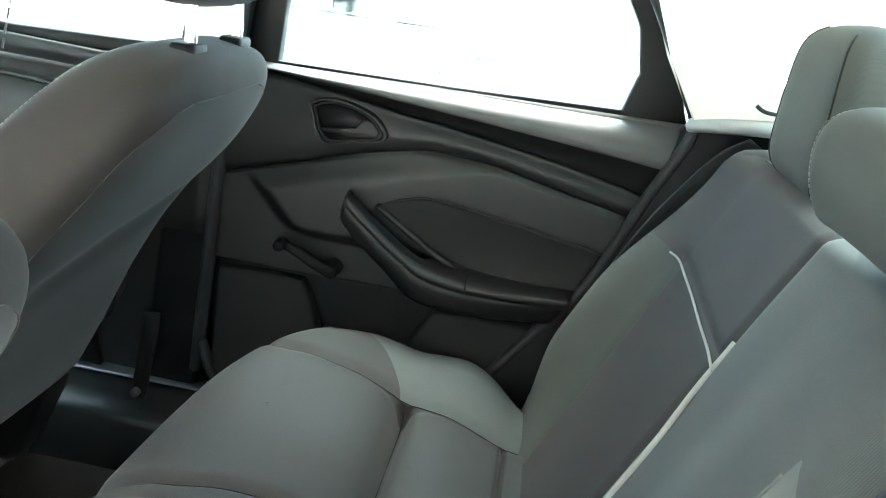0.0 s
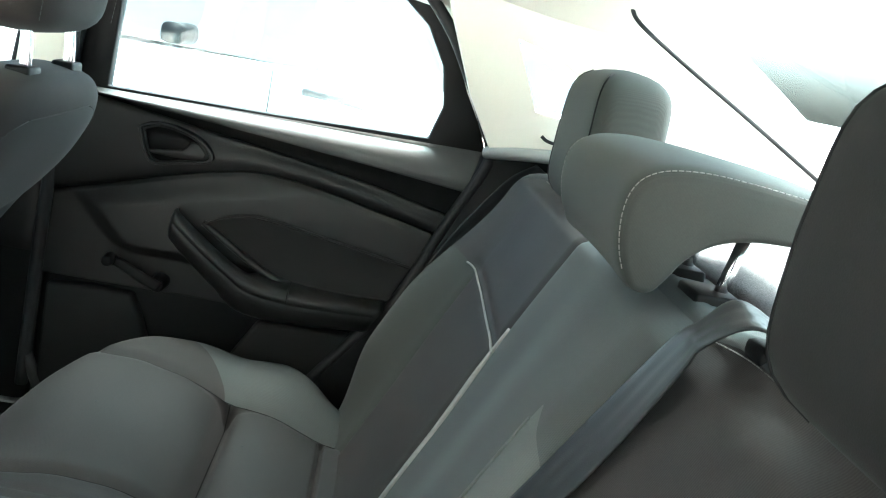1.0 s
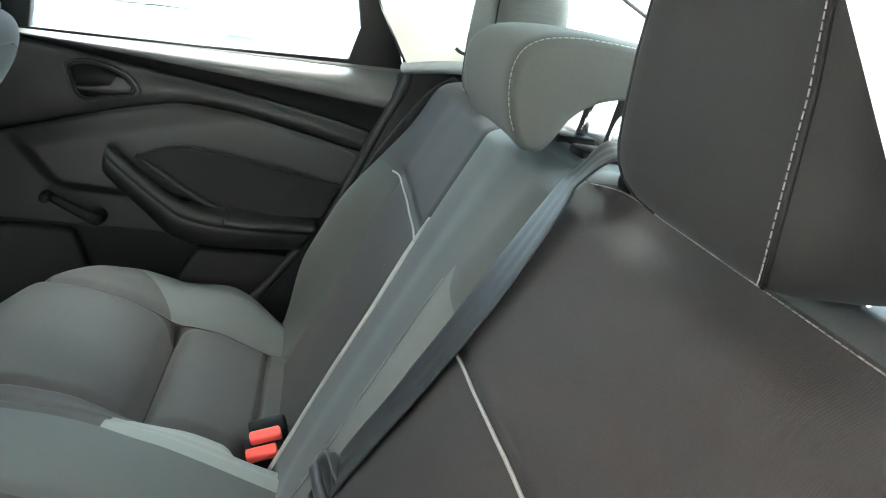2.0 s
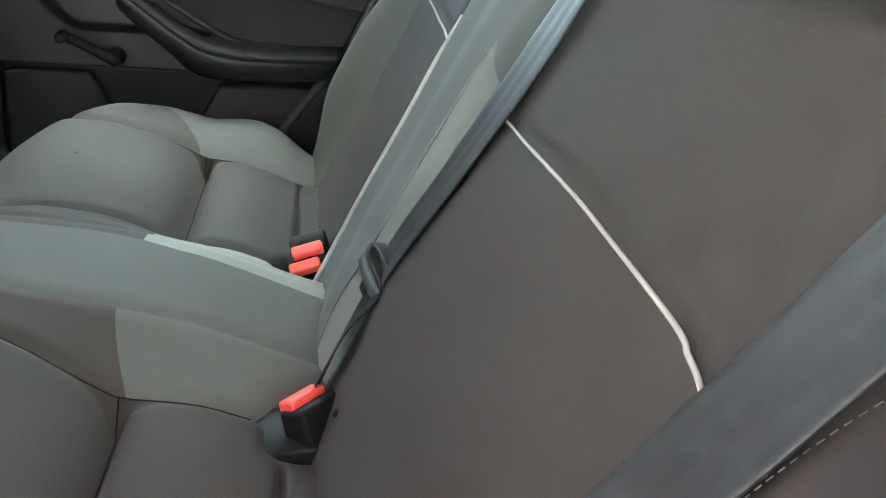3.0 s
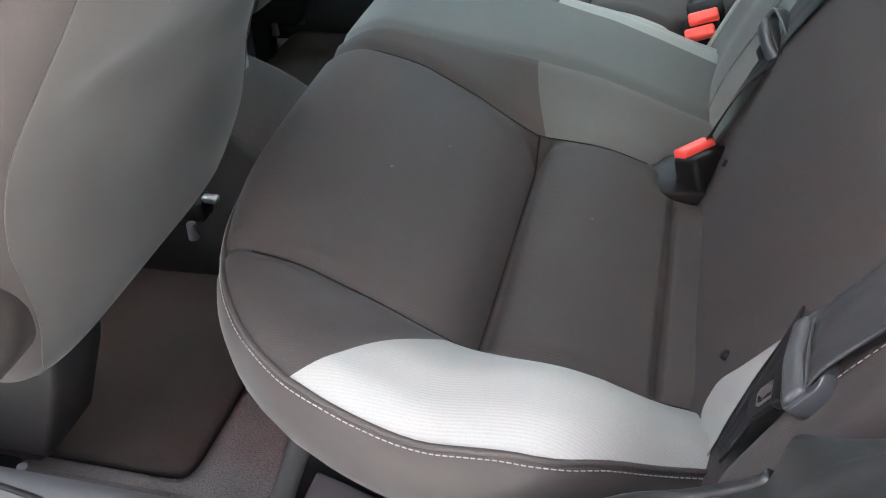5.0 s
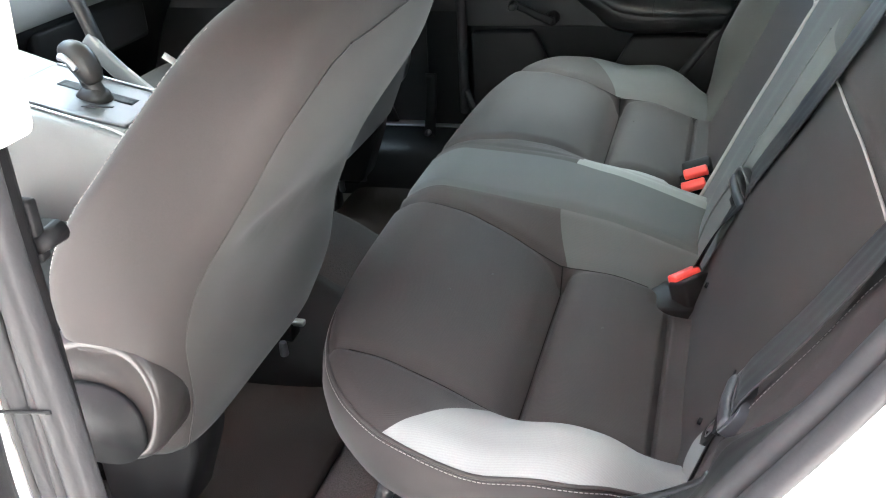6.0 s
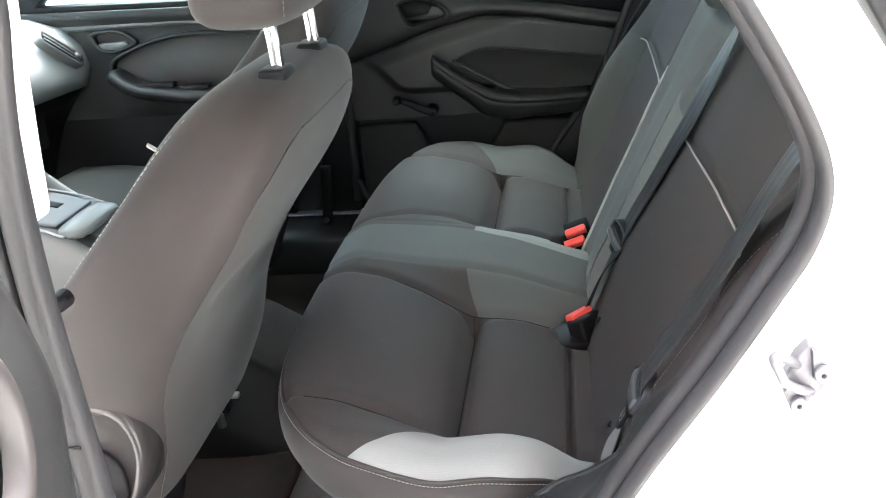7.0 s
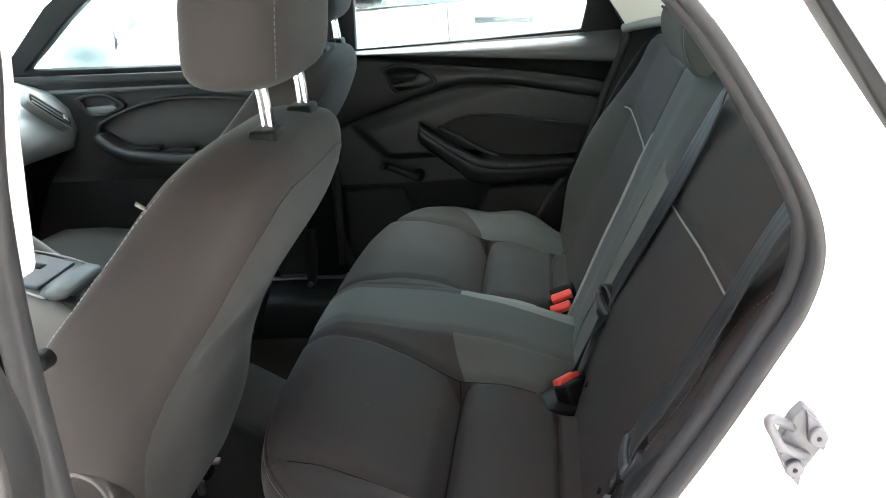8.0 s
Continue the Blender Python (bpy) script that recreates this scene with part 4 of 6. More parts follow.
def front_door():
    ob = thing("front_door", "closed dark grey front passenger door with armrest and handle", "car door", (-1.0, 0.72, 0.45))

    def fn(u, v):
        x, z = -1.42 + 0.84 * u, 0.42 + 0.535 * v
        y = 0.70 - 0.012 * step(0.93, 1.0, v) - 0.02 * step(0.45, 0.6, v)
        return Vector((x, y, z + 0.02 * v * (1 - u)))
    part("panel", grid(fn, 30, 30, thick=(0, 0.03, 0)), M_DOOR, ob, "dark grey moulded panel")
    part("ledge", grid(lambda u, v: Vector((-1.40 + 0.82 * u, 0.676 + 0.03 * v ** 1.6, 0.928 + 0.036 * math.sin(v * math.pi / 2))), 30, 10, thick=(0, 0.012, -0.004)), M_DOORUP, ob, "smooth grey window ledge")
    # Blacker than the door panel: the footwell's shade is in this colour.
    part("lower_bulge", grid(lambda u, v: Vector((-1.36 + 0.62 * u - 0.10 * v, 0.688 - 0.018 * math.sin(v * math.pi) * step(0.0, 0.3, u), 0.47 + 0.27 * v)), 24, 20, thick=(0, 0.02, 0)), M_PLASTIC, ob, "moulded door pocket")
    # sculpted armrest hollow with a raised rim
    rim_o = spline([(-1.115, 0, 0.833), (-1.105, 0, 0.86), (-1.06, 0, 0.882), (-0.98, 0, 0.905), (-0.90, 0, 0.912), (-0.78, 0, 0.905), (-0.70, 0, 0.89), (-0.66, 0, 0.84), (-0.70, 0, 0.79), (-0.80, 0, 0.772), (-0.90, 0, 0.768), (-1.0, 0, 0.775), (-1.07, 0, 0.80), (-1.115, 0, 0.833)], 56)[:-1]
    c = Vector((-0.88, 0, 0.84))
    rim_i = [c + Vector(((p - c).x * 0.95, 0, (p - c).z * 0.9)) for p in rim_o]
    part("armrest_rim", band([(p.x, p.z) for p in rim_i], [(p.x, p.z) for p in rim_o], 0.652, 0.70), M_DOOR, ob, "raised moulded rim", bevel=0.005)
    part("insert", slab([(p.x, p.z) for p in rim_i], "y", 0.672, 0.70), M_DOORCLOTH, ob, "grey cloth insert")
    part("armrest", sweep(spline([(-1.105, 0.665, 0.828), (-1.05, 0.645, 0.798), (-0.97, 0.628, 0.785), (-0.88, 0.622, 0.778), (-0.75, 0.63, 0.775)], 30), lambda k: oval(0.03, 0.016, 2.8, 16)), M_DOOR, ob, "moulded armrest")
    part("switch_plate", box(-1.0, 0.634, 0.804, 0.09, 0.026, 0.012, None), M_PLASTIC, ob, "black window switch", bevel=0.003)
    part("pull_cup", box(-0.91, 0.634, 0.796, 0.07, 0.03, 0.012), M_PLASTIC, ob, "black pull cup", bevel=0.004)
    ro = spline([(-1.155, 0, 0.918), (-1.13, 0, 0.926), (-1.08, 0, 0.925), (-1.045, 0, 0.905), (-1.045, 0, 0.89), (-1.09, 0, 0.876), (-1.125, 0, 0.876), (-1.145, 0, 0.895), (-1.155, 0, 0.918)], 32)[:-1]
    c2 = Vector((-1.10, 0, 0.901))
    ri = [c2 + (p - c2) * 0.74 for p in ro]
    part("handle_bezel", band([(p.x, p.z) for p in ri], [(p.x, p.z) for p in ro], 0.664, 0.70), M_DOOR, ob, "moulded handle bezel", bevel=0.003)
    part("handle_lever", slab([(-1.14, 0.896), (-1.07, 0.900), (-1.06, 0.892), (-1.08, 0.882), (-1.125, 0.882)], "y", 0.668, 0.70), M_SATIN, ob, "satin release lever", bevel=0.003)
    inn = [(-1.27, 0.985), (-0.90, 0.975), (-0.62, 0.985), (-0.60, 1.10), (-0.605, 1.235), (-0.80, 1.25), (-1.0, 1.2), (-1.15, 1.09)]
    out = [(-1.36, 0.955), (-0.90, 0.955), (-0.58, 0.965), (-0.565, 1.10), (-0.57, 1.27), (-0.82, 1.285), (-1.03, 1.235), (-1.2, 1.12)]
    part("window_frame", band(inn, out, 0.69, 0.73), M_PLASTIC, ob, "black window frame", bevel=0.004)
    pane = part("window_pane", slab(inn, "y", 0.708, 0.711), M_GLASS, ob, "clear side glass", smooth=False)
    pane.visible_shadow = False
    part("outer_skin", slab([(-1.45, 0.30), (-1.45, 0.95), (-0.60, 0.96), (-0.60, 0.30)], "y", 0.80, 0.82), M_WHITE, ob, "white outer skin", bevel=0.01)
    mirror = part("door_mirror", loft([[(x + a * 0.09, y, 1.03 + b * 0.075) for a, b in oval(1, 1, 3, 20)] for x, y in ((-1.20, 0.82), (-1.21, 0.86), (-1.215, 0.95), (-1.2, 1.02))]), M_WHITE, ob, "white door mirror")
    part("mirror_glass", slab([(a * 0.075 + 0.90, 1.03 + b * 0.055) for a, b in oval(1, 1, 3, 20)], "x", -1.118, -1.112), M_CHROME, mirror, "mirror glass")
    return ob


front_door()


# ---- body shell ----
structure("floor", grid(lambda u, v: Vector((-1.5 + 1.75 * u, -0.72 + 1.44 * v,
          0.325 + 0.11 * math.exp(-(((v - 0.5) * 1.44) / 0.10) ** 4) + 0.015 * noise.noise((u * 6, v * 6, 0)) + 0.10 * step(0.66, 0.72, u))), 70, 70, thick=(0, 0, -0.05)),
          M_CARPET, "grey worn carpet over the car floor")
tunnel_z = lambda x: table(x, (-0.86, -0.70, -0.63, -0.585, -0.50, -0.36), (0.56, 0.545, 0.518, 0.488, 0.445, 0.425), 0.02)
structure("floor_tunnel", loft([[(x, -0.155, 0.31), (x, -0.11, tunnel_z(x) - 0.11), (x, -0.06, tunnel_z(x) - 0.035), (x, -0.025, tunnel_z(x)), (x, 0.10, tunnel_z(x)), (x, 0.122, tunnel_z(x) - 0.012), (x, 0.138, tunnel_z(x) - 0.05), (x, 0.155, 0.31)]
                                for x in np.linspace(-0.86, -0.36, 26)]), M_FELT, "slate grey carpet over the floor tunnel")
# Added black sheet that colours in the shade on the near flank.
structure("trim_16", loft([[(x, -0.162, 0.31), (x, -0.117, tunnel_z(x) - 0.11), (x, -0.066, tunnel_z(x) - 0.033), (x, -0.050, tunnel_z(x) - 0.016), (x, -0.045, tunnel_z(x) - 0.03), (x, -0.10, 0.31)]
                            for x in np.linspace(-0.86, -0.40, 24)]), M_PLASTIC, "black sheet for the shade on the near tunnel side")
for s, x0, x1 in ((-1, -0.78, -0.53), (1, -0.82, -0.50)):
    mat_ob = thing("floor_mat", "worn dark brown carpet mat behind the front seat", "floor mat", (-0.65, s * 0.36, 0.34), "floor mats")
    part("carpet_sheet", loft([[(((x0 + x1) / 2) + a * ((x1 - x0) / 2 - i), (s * 0.25 if s < 0 else 0.36) + b * ((0.19 if s < 0 else 0.24) - i), z) for a, b in oval(1, 1, 16, 64)]
                       for i, z in ((0, 0.337), (0, 0.347), (0.004, 0.352), (0.02, 0.353))]), M_MAT, mat_ob)

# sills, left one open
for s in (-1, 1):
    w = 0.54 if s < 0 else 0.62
    # One sill cover: near toned up as if lit, far near-black as in shade.
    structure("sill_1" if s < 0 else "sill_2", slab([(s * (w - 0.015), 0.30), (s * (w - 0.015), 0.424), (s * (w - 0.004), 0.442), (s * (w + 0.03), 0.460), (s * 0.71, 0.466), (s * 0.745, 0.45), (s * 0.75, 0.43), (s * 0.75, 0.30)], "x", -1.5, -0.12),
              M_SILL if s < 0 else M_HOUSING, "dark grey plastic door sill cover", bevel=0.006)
    structure("trim_1" if s < 0 else "trim_2", slab([(s * 0.75, 0.24), (s * 0.75, 0.446), (s * 0.80, 0.442), (s * 0.845, 0.40), (s * 0.85, 0.24)], "x", -1.6, -0.05), M_WHITE, "white painted outer sill", bevel=0.008)
structure("trim_15", slab([(-0.45, 0.31), (-0.46, 0.345), (-0.49, 0.366), (-0.512, 0.396), (-0.5235, 0.4265), (-0.5235, 0.31)], "x", -1.5, -0.30), M_CARPET, "grey carpet turned up against the sill", bevel=0.006)
structure("seal_11", sweep(spline([(-0.75, -0.565, 0.4625), (-0.65, -0.566, 0.4625), (-0.56, -0.577, 0.463), (-0.47, -0.605, 0.464), (-0.36, -0.63, 0.4645)], 30), lambda k: oval(0.003, 0.0016, 2, 8)), M_PLASTIC, "dark groove along the sill cover")
structure("trim_3", sweep([Vector((-0.95 + 0.02 * k, 0.69, 0.469)) for k in range(22)], lambda k: oval(0.018, 0.003, 3, 10)), M_STEEL, "bright scuff strip on the far sill")

# headliner, roof and pillar trims
def roof_fn(u, v):
    x = -1.15 + 1.40 * u
    y = -0.66 + 1.32 * v
    z = 1.315 - 0.05 * step(0.6, 1.0, u) - 0.10 * abs(2 * v - 1) ** 4 - 0.05 * (1 - u) ** 3
    return Vector((x, y, z))


structure("ceiling", grid(roof_fn, 40, 40, thick=(0, 0, 0.02)), M_HEADLINER, "cream fabric headliner")
structure("roof", grid(lambda u, v: roof_fn(u, v) + Vector((0, (2 * v - 1) * 0.09, 0.05 - 0.02 * abs(2 * v - 1) ** 4)), 20, 20, thick=(0, 0, 0.01)), M_WHITE, "white painted roof panel")

QUARTER = [(0.069, 1.171), (0.095, 1.12), (0.118, 1.073), (0.22, 1.062), (0.27, 1.075), (0.225, 1.108), (0.15, 1.145), (0.10, 1.165)]
QUARTER_OUT = [(-0.045, 1.225), (0.02, 1.08), (0.066, 1.005), (0.30, 1.0), (0.56, 1.05), (0.42, 1.16), (0.23, 1.26), (0.08, 1.265)]


def pillar_c(s):
    bm = bmesh.new()
    n = len(QUARTER)
    shift = 0.06 if s < 0 else 0.0
    tilt = lambda p: s * (0.635 - 0.20 * max(0, p[1] - 1.0) - 0.10 * max(0.0, p[0] - 0.2))
    inner = [bm.verts.new((p[0] + shift, tilt(p), p[1])) for p in QUARTER]
    outer = [bm.verts.new((p[0] + shift, tilt(p), p[1])) for p in QUARTER_OUT]
    deep = [bm.verts.new((p[0] + shift, s * 0.72, p[1])) for p in QUARTER]
    deep_o = [bm.verts.new((p[0] + shift, s * 0.72, p[1])) for p in QUARTER_OUT]
    for j in range(n):
        k = (j + 1) % n
        bm.faces.new((inner[j], inner[k], outer[k], outer[j]))
        bm.faces.new((inner[j], deep[j], deep[k], inner[k]))
        bm.faces.new((outer[j], outer[k], deep_o[k], deep_o[j]))
    return bm


for s in (-1, 1):
    structure("pillar_1" if s < 0 else "pillar_2", pillar_c(s), M_CREAM, "cream plastic rear pillar trim round a quarter window", smooth=False)
    q = structure("window_1" if s < 0 else "window_2", slab([(p[0] + (0.06 if s < 0 else 0), p[1]) for p in QUARTER], "y", s * 0.725, s * 0.728), M_GLASS, "small clear quarter window", smooth=False)
    q.visible_shadow = False
structure("trim_4", sweep(spline([(0.134, 0.62, 1.041), (0.142, 0.618, 1.036), (0.155, 0.616, 1.034), (0.19, 0.615, 1.035)], 12), lambda k: ring(0.0028, 6)), M_RUBBER, "black quarter window seal")
# dark lower trim of the far rear pillar and wheel housing
structure("trim_5", slab([(0.066, 1.003), (0.022, 0.87), (-0.034, 0.745), (-0.092, 0.665), (-0.138, 0.59), (-0.215, 0.46), (0.3, 0.46), (0.3, 1.01)], "y", 0.662, 0.72), M_PLASTIC, "black rear pillar and wheel housing trim", bevel=0.012)
structure("trim_6", sweep(spline([(0.07, 0.66, 1.0), (0.14, 0.625, 1.012), (0.22, 0.60, 1.018), (0.40, 0.58, 1.02)], 20), lambda k: oval(0.035, 0.010, 2.6, 14)), M_DASH, "grey shelf end trim")
structure("seal_1", sweep(spline([(-0.585, 0.684, 0.50), (-0.58, 0.684, 0.75), (-0.57, 0.684, 0.98), (-0.555, 0.67, 1.15), (-0.54, 0.66, 1.26)], 30), lambda k: oval(0.012, 0.010, 2, 10)), M_RUBBER, "black door seal on the middle pillar")
structure("seal_2", sweep(spline([(-0.58, 0.682, 0.55), (-0.55, 0.68, 0.49), (-0.50, 0.68, 0.472), (-0.35, 0.68, 0.468), (-0.24, 0.675, 0.475), (-0.20, 0.672, 0.51), (-0.14, 0.67, 0.59), (-0.088, 0.668, 0.662), (-0.03, 0.668, 0.74), (0.027, 0.668, 0.88), (0.07, 0.665, 0.985),
          (0.052, 0.66, 1.04), (0.018, 0.655, 1.10), (-0.02, 0.65, 1.16), (-0.065, 0.645, 1.21)], 80), lambda k: oval(0.009, 0.009, 2, 10)), M_RUBBER, "black door seal round the far rear door")
structure("trim_12", slab([(0.10, 0.99), (0.05, 0.87), (-0.005, 0.745), (-0.06, 0.665), (-0.19, 0.46), (-0.28, 0.46), (-0.16, 0.64), (-0.07, 0.745), (-0.015, 0.87), (0.04, 0.99)], "y", 0.735, 0.75), M_WHITE, "white painted door jamb behind the far door")
# middle pillar, far side
structure("pillar_3", slab([(-0.67, 0.44), (-0.655, 0.98), (-0.62, 1.27), (-0.53, 1.27), (-0.56, 0.98), (-0.585, 0.44)], "y", 0.685, 0.76), M_PLASTIC, "black middle pillar", bevel=0.01)
structure("pillar_4", slab([(-0.64, 0.97), (-0.62, 1.265), (-0.545, 1.265), (-0.57, 0.97)], "y", 0.664, 0.69), M_CREAM, "cream upper middle pillar trim", bevel=0.01)
# parcel shelf and rear window
structure("trim_7", grid(lambda u, v: Vector((0.19 + 0.52 * u, -0.60 + 1.2 * v, 1.0 + 0.004 * noise.noise((u * 8, v * 14, 2)))), 20, 40, thick=(0, 0, -0.03)), M_CARPET, "dark felt parcel shelf")
glass = structure("window_3", grid(lambda u, v: Vector((0.215 + 0.55 * u, (v - 0.5) * (1.10 - 0.04 * u), 1.262 - 0.235 * u - 0.02 * (2 * v - 1) ** 2)), 12, 20, thick=(0.0, 0, 0.004)), M_GLASS, "sloping rear window")
glass.visible_shadow = False
for s in (-1, 1):
    structure("seal_3" if s < 0 else "seal_4", sweep(spline([(0.196, s * 0.46, 1.256), (0.194, s * 0.495, 1.246), (0.205, s * 0.50, 1.222), (0.27, s * 0.50, 1.184), (0.37, s * 0.50, 1.132), (0.484, s * 0.50, 1.071), (0.56, s * 0.50, 1.03)], 36), lambda k: ring(0.003, 6)), M_RUBBER, "black rear window edge")
structure("seal_5", sweep([Vector((0.72, -0.5 + 0.05 * k, 1.03)) for k in range(21)], lambda k: ring(0.008, 6)), M_RUBBER, "black lower rear window edge")
structure("trim_8", grid(lambda u, v: Vector((0.74 + 0.6 * u, -0.75 + 1.5 * v, 0.965 - 0.06 * u ** 2)), 10, 16, thick=(0, 0, -0.03)), M_WHITE, "white boot lid")
# windscreen and front closure
wind = structure("window_4", grid(lambda u, v: Vector((-1.15 - 0.62 * u, (v - 0.5) * 1.26, 1.25 - 0.31 * u)), 8, 8, thick=(0, 0, 0.004)), M_GLASS, "windscreen")
wind.visible_shadow = False
for s in (-1, 1):
    structure("pillar_5" if s < 0 else "pillar_6", sweep(spline([(-1.13, s * 0.64, 1.25), (-1.35, s * 0.67, 1.13), (-1.60, s * 0.70, 0.98)], 14), lambda k: oval(0.035, 0.03, 2.5, 12)), M_CREAM, "cream front pillar trim")
structure("wall_front", box(-1.62, 0, 0.6, 0.04, 1.5, 0.7), M_PLASTIC, "dark bulkhead behind the dashboard")
structure("wall_rear", box(0.30, 0, 0.65, 0.03, 1.44, 0.68), M_PLASTIC, "dark panel behind the rear seat")

# ---- near side of the body, round the open doorway ----
OPEN = [(-0.498, 0.47), (-0.500, 0.70), (-0.496, 0.85), (-0.488, 1.0), (-0.470, 1.12), (-0.445, 1.20), (-0.30, 1.235), (-0.15, 1.222), (-0.06, 1.185), (-0.012, 1.142), (0.027, 1.082), (0.056, 1.025), (0.064, 0.99), (0.056, 0.955), (0.038, 0.922), (0.0, 0.858), (-0.049, 0.782), (-0.085, 0.715), (-0.125, 0.63), (-0.165, 0.545), (-0.215, 0.482), (-0.29, 0.462), (-0.40, 0.458)]
loop3 = [Vector((p[0], -0.742, p[1])) for p in OPEN]


def closed_path(pts, n):
    k = len(pts)
    ext = [pts[-1]] + pts + [pts[0], pts[1]]
    full = spline(ext, n * (k + 2))
    return full[n:n * (k + 1)]


path = closed_path(loop3, 6)
structure("seal_6", sweep([p + Vector((0, -0.024, 0)) for p in path], lambda k: oval(0.008, 0.009, 2.4, 12), up=(0, 1, 0), closed=True), M_RUBBER, "black rubber seal round the open doorway")


def around(d, y):
    """The doorway's outline, widened by d."""
    c = Vector((-0.2, 0, 0.87))
    out = []
    n = len(path)
    for j, p in enumerate(path):
        a, b = path[j - 1], path[(j + 1) % n]
        t = (b - a).normalized()
        nrm = Vector((t.z, 0, -t.x))
        if nrm.dot(p - c) < 0:
            nrm = -nrm
        out.append(Vector((p.x, y, p.z)) + nrm * d)
    return out


def between(loops):
    bm = bmesh.new()
    vs = [[bm.verts.new(p) for p in l] for l in loops]
    n = len(vs[0])
    for a, b in zip(vs, vs[1:]):
        for j in range(n):
            if a[j].co.x > -0.43:
                bm.faces.new((a[j], a[(j + 1) % n], b[(j + 1) % n], b[j]))
    bmesh.ops.delete(bm, geom=[v for v in bm.verts if not v.link_faces], context="VERTS")
    return bm


structure("seal_7", between([around(0.010, -0.745), around(0.002, -0.758), around(0.004, -0.774), around(-0.002, -0.780), around(-0.003, -0.788), around(-0.001, -0.7965), around(0.002, -0.7985), around(0.005, -0.7982), around(0.0065, -0.7915)]), M_RUBBER, "grey-black rubber lip of the doorway")
for name, d, w in (("seal_8", 0.0, 0.0105), ("seal_9", 0.024, 0.0115)):
    strip = spline([(-0.504 + d, -0.764, 0.44), (-0.510 + d, -0.764, 0.73), (-0.517 + d, -0.764, 0.955), (-0.498 + d * 0.8, -0.764, 1.13), (-0.472 + d * 0.8, -0.764, 1.25)], 30)
    structure(name, sweep(strip, lambda k: oval(w, 0.012, 2.8, 14), up=(0, 1, 0)), M_RUBBER, "grey-black rubber strip on the middle pillar")
structure("seal_10", sweep([Vector((-0.533 + 0.005 * k, -0.7765, 0.79 + 0.0006 * k)) for k in range(11)], lambda k: oval(0.0012, 0.0016, 2, 6)), M_PLASTIC, "joint in the rubber strips")


def quarter_panel():
    """White rear quarter, from the doorway edge to the tail."""
    bm = bmesh.new()
    edge = around(0.001, -0.790)
    rear = [p for p in edge if p.x > -0.24 and p.z < 1.2]
    rear.sort(key=lambda p: -p.z)
    rows = []
    for p in rear:
        row = [bm.verts.new(p)]
        for f, y in ((0.02, -0.795), (0.06, -0.802), (0.075, -0.818), (0.10, -0.828), (0.25, -0.84), (0.6, -0.84), (1.2, -0.82)):
            top = min(p.z, 1.02 + 0.20 * step(0.5, 0.0, f))
            row.append(bm.verts.new((p.x + f, y + 0.25 * max(0.0, p.z - 1.0), p.z + (top - p.z) * step(0.1, 0.6, f))))
        rows.append(row)
    for a, b in zip(rows, rows[1:]):
        for j in range(len(a) - 1):
            bm.faces.new((a[j], a[j + 1], b[j + 1], b[j]))
    return bm


structure("wall_left", quarter_panel(), M_WHITE, "white painted rear quarter of the car body")
structure("pillar_7", slab([(-0.57, 0.44), (-0.565, 0.98), (-0.53, 1.26), (-0.475, 1.25), (-0.498, 1.13), (-0.527, 0.98), (-0.528, 0.73), (-0.526, 0.44)], "y", -0.80, -0.767), M_WHITE, "white painted middle pillar", bevel=0.008)
structure("pillar_8", slab([(-0.57, 0.44), (-0.565, 0.98), (-0.53, 1.26), (-0.50, 1.24), (-0.53, 0.98), (-0.535, 0.44)], "y", -0.75, -0.69), M_PLASTIC, "black lower middle pillar trim", bevel=0.008)
structure("pillar_9", slab([(-0.585, 0.96), (-0.58, 1.02), (-0.55, 1.26), (-0.486, 1.24), (-0.508, 1.02), (-0.513, 0.96)], "y", -0.72, -0.68), M_CREAM, "cream upper middle pillar trim", bevel=0.008)
INNER = [(0.078, -0.736, 1.02), (0.062, -0.736, 0.955), (0.042, -0.734, 0.91), (0.008, -0.728, 0.850), (-0.018, -0.712, 0.806), (-0.036, -0.686, 0.772), (-0.046, -0.664, 0.748), (-0.051, -0.660, 0.715), (-0.062, -0.658, 0.702), (-0.086, -0.653, 0.683), (-0.115, -0.648, 0.666), (-0.15, -0.642, 0.634), (-0.21, -0.634, 0.583), (-0.28, -0.615, 0.52), (-0.335, -0.60, 0.465)]
OUTER = [(0.068, 1.02), (0.058, 0.96), (0.044, 0.93), (0.016, 0.882), (-0.010, 0.842), (-0.028, 0.814), (-0.045, 0.788), (-0.062, 0.757), (-0.078, 0.728), (-0.095, 0.695), (-0.115, 0.652), (-0.14, 0.598), (-0.165, 0.545), (-0.215, 0.482), (-0.30, 0.458)]


def arch_fn(u, v):
    a, b = arch_a[round(u * 60)], arch_b[round(u * 60)]
    p = a.lerp(b, v)
    p.z += (0.009 * math.sin(v * math.pi) ** 0.8 + 0.004 * math.exp(-((v - 0.62) / 0.06) ** 2)) * step(0.2, 0.42, u)
    return p


arch_a = spline(INNER, 60)
arch_b = spline([(p[0], -0.752, p[1]) for p in OUTER], 60)
structure("trim_10", grid(arch_fn, 60, 16, thick=(0.02, 0.0, -0.02)), M_HOUSING, "black moulded wheel housing trim")
structure("trim_13", sweep([p + Vector((0, 0, 0.001)) for p in arch_a[30:]], lambda k: oval(0.0045, 0.0035, 2.2, 10)), M_HOUSING, "rounded edge of the wheel housing trim")
# Added black slab standing in for the deep shadow beside the seat.
structure("trim_14", slab([(-0.105, 0.56), (-0.080, 0.625), (-0.050, 0.69), (-0.026, 0.735), (0.05, 0.75), (0.05, 0.56)], "y", -0.652, -0.614), M_PLASTIC, "black filler for the shade between seat and wheel housing", bevel=0.006)
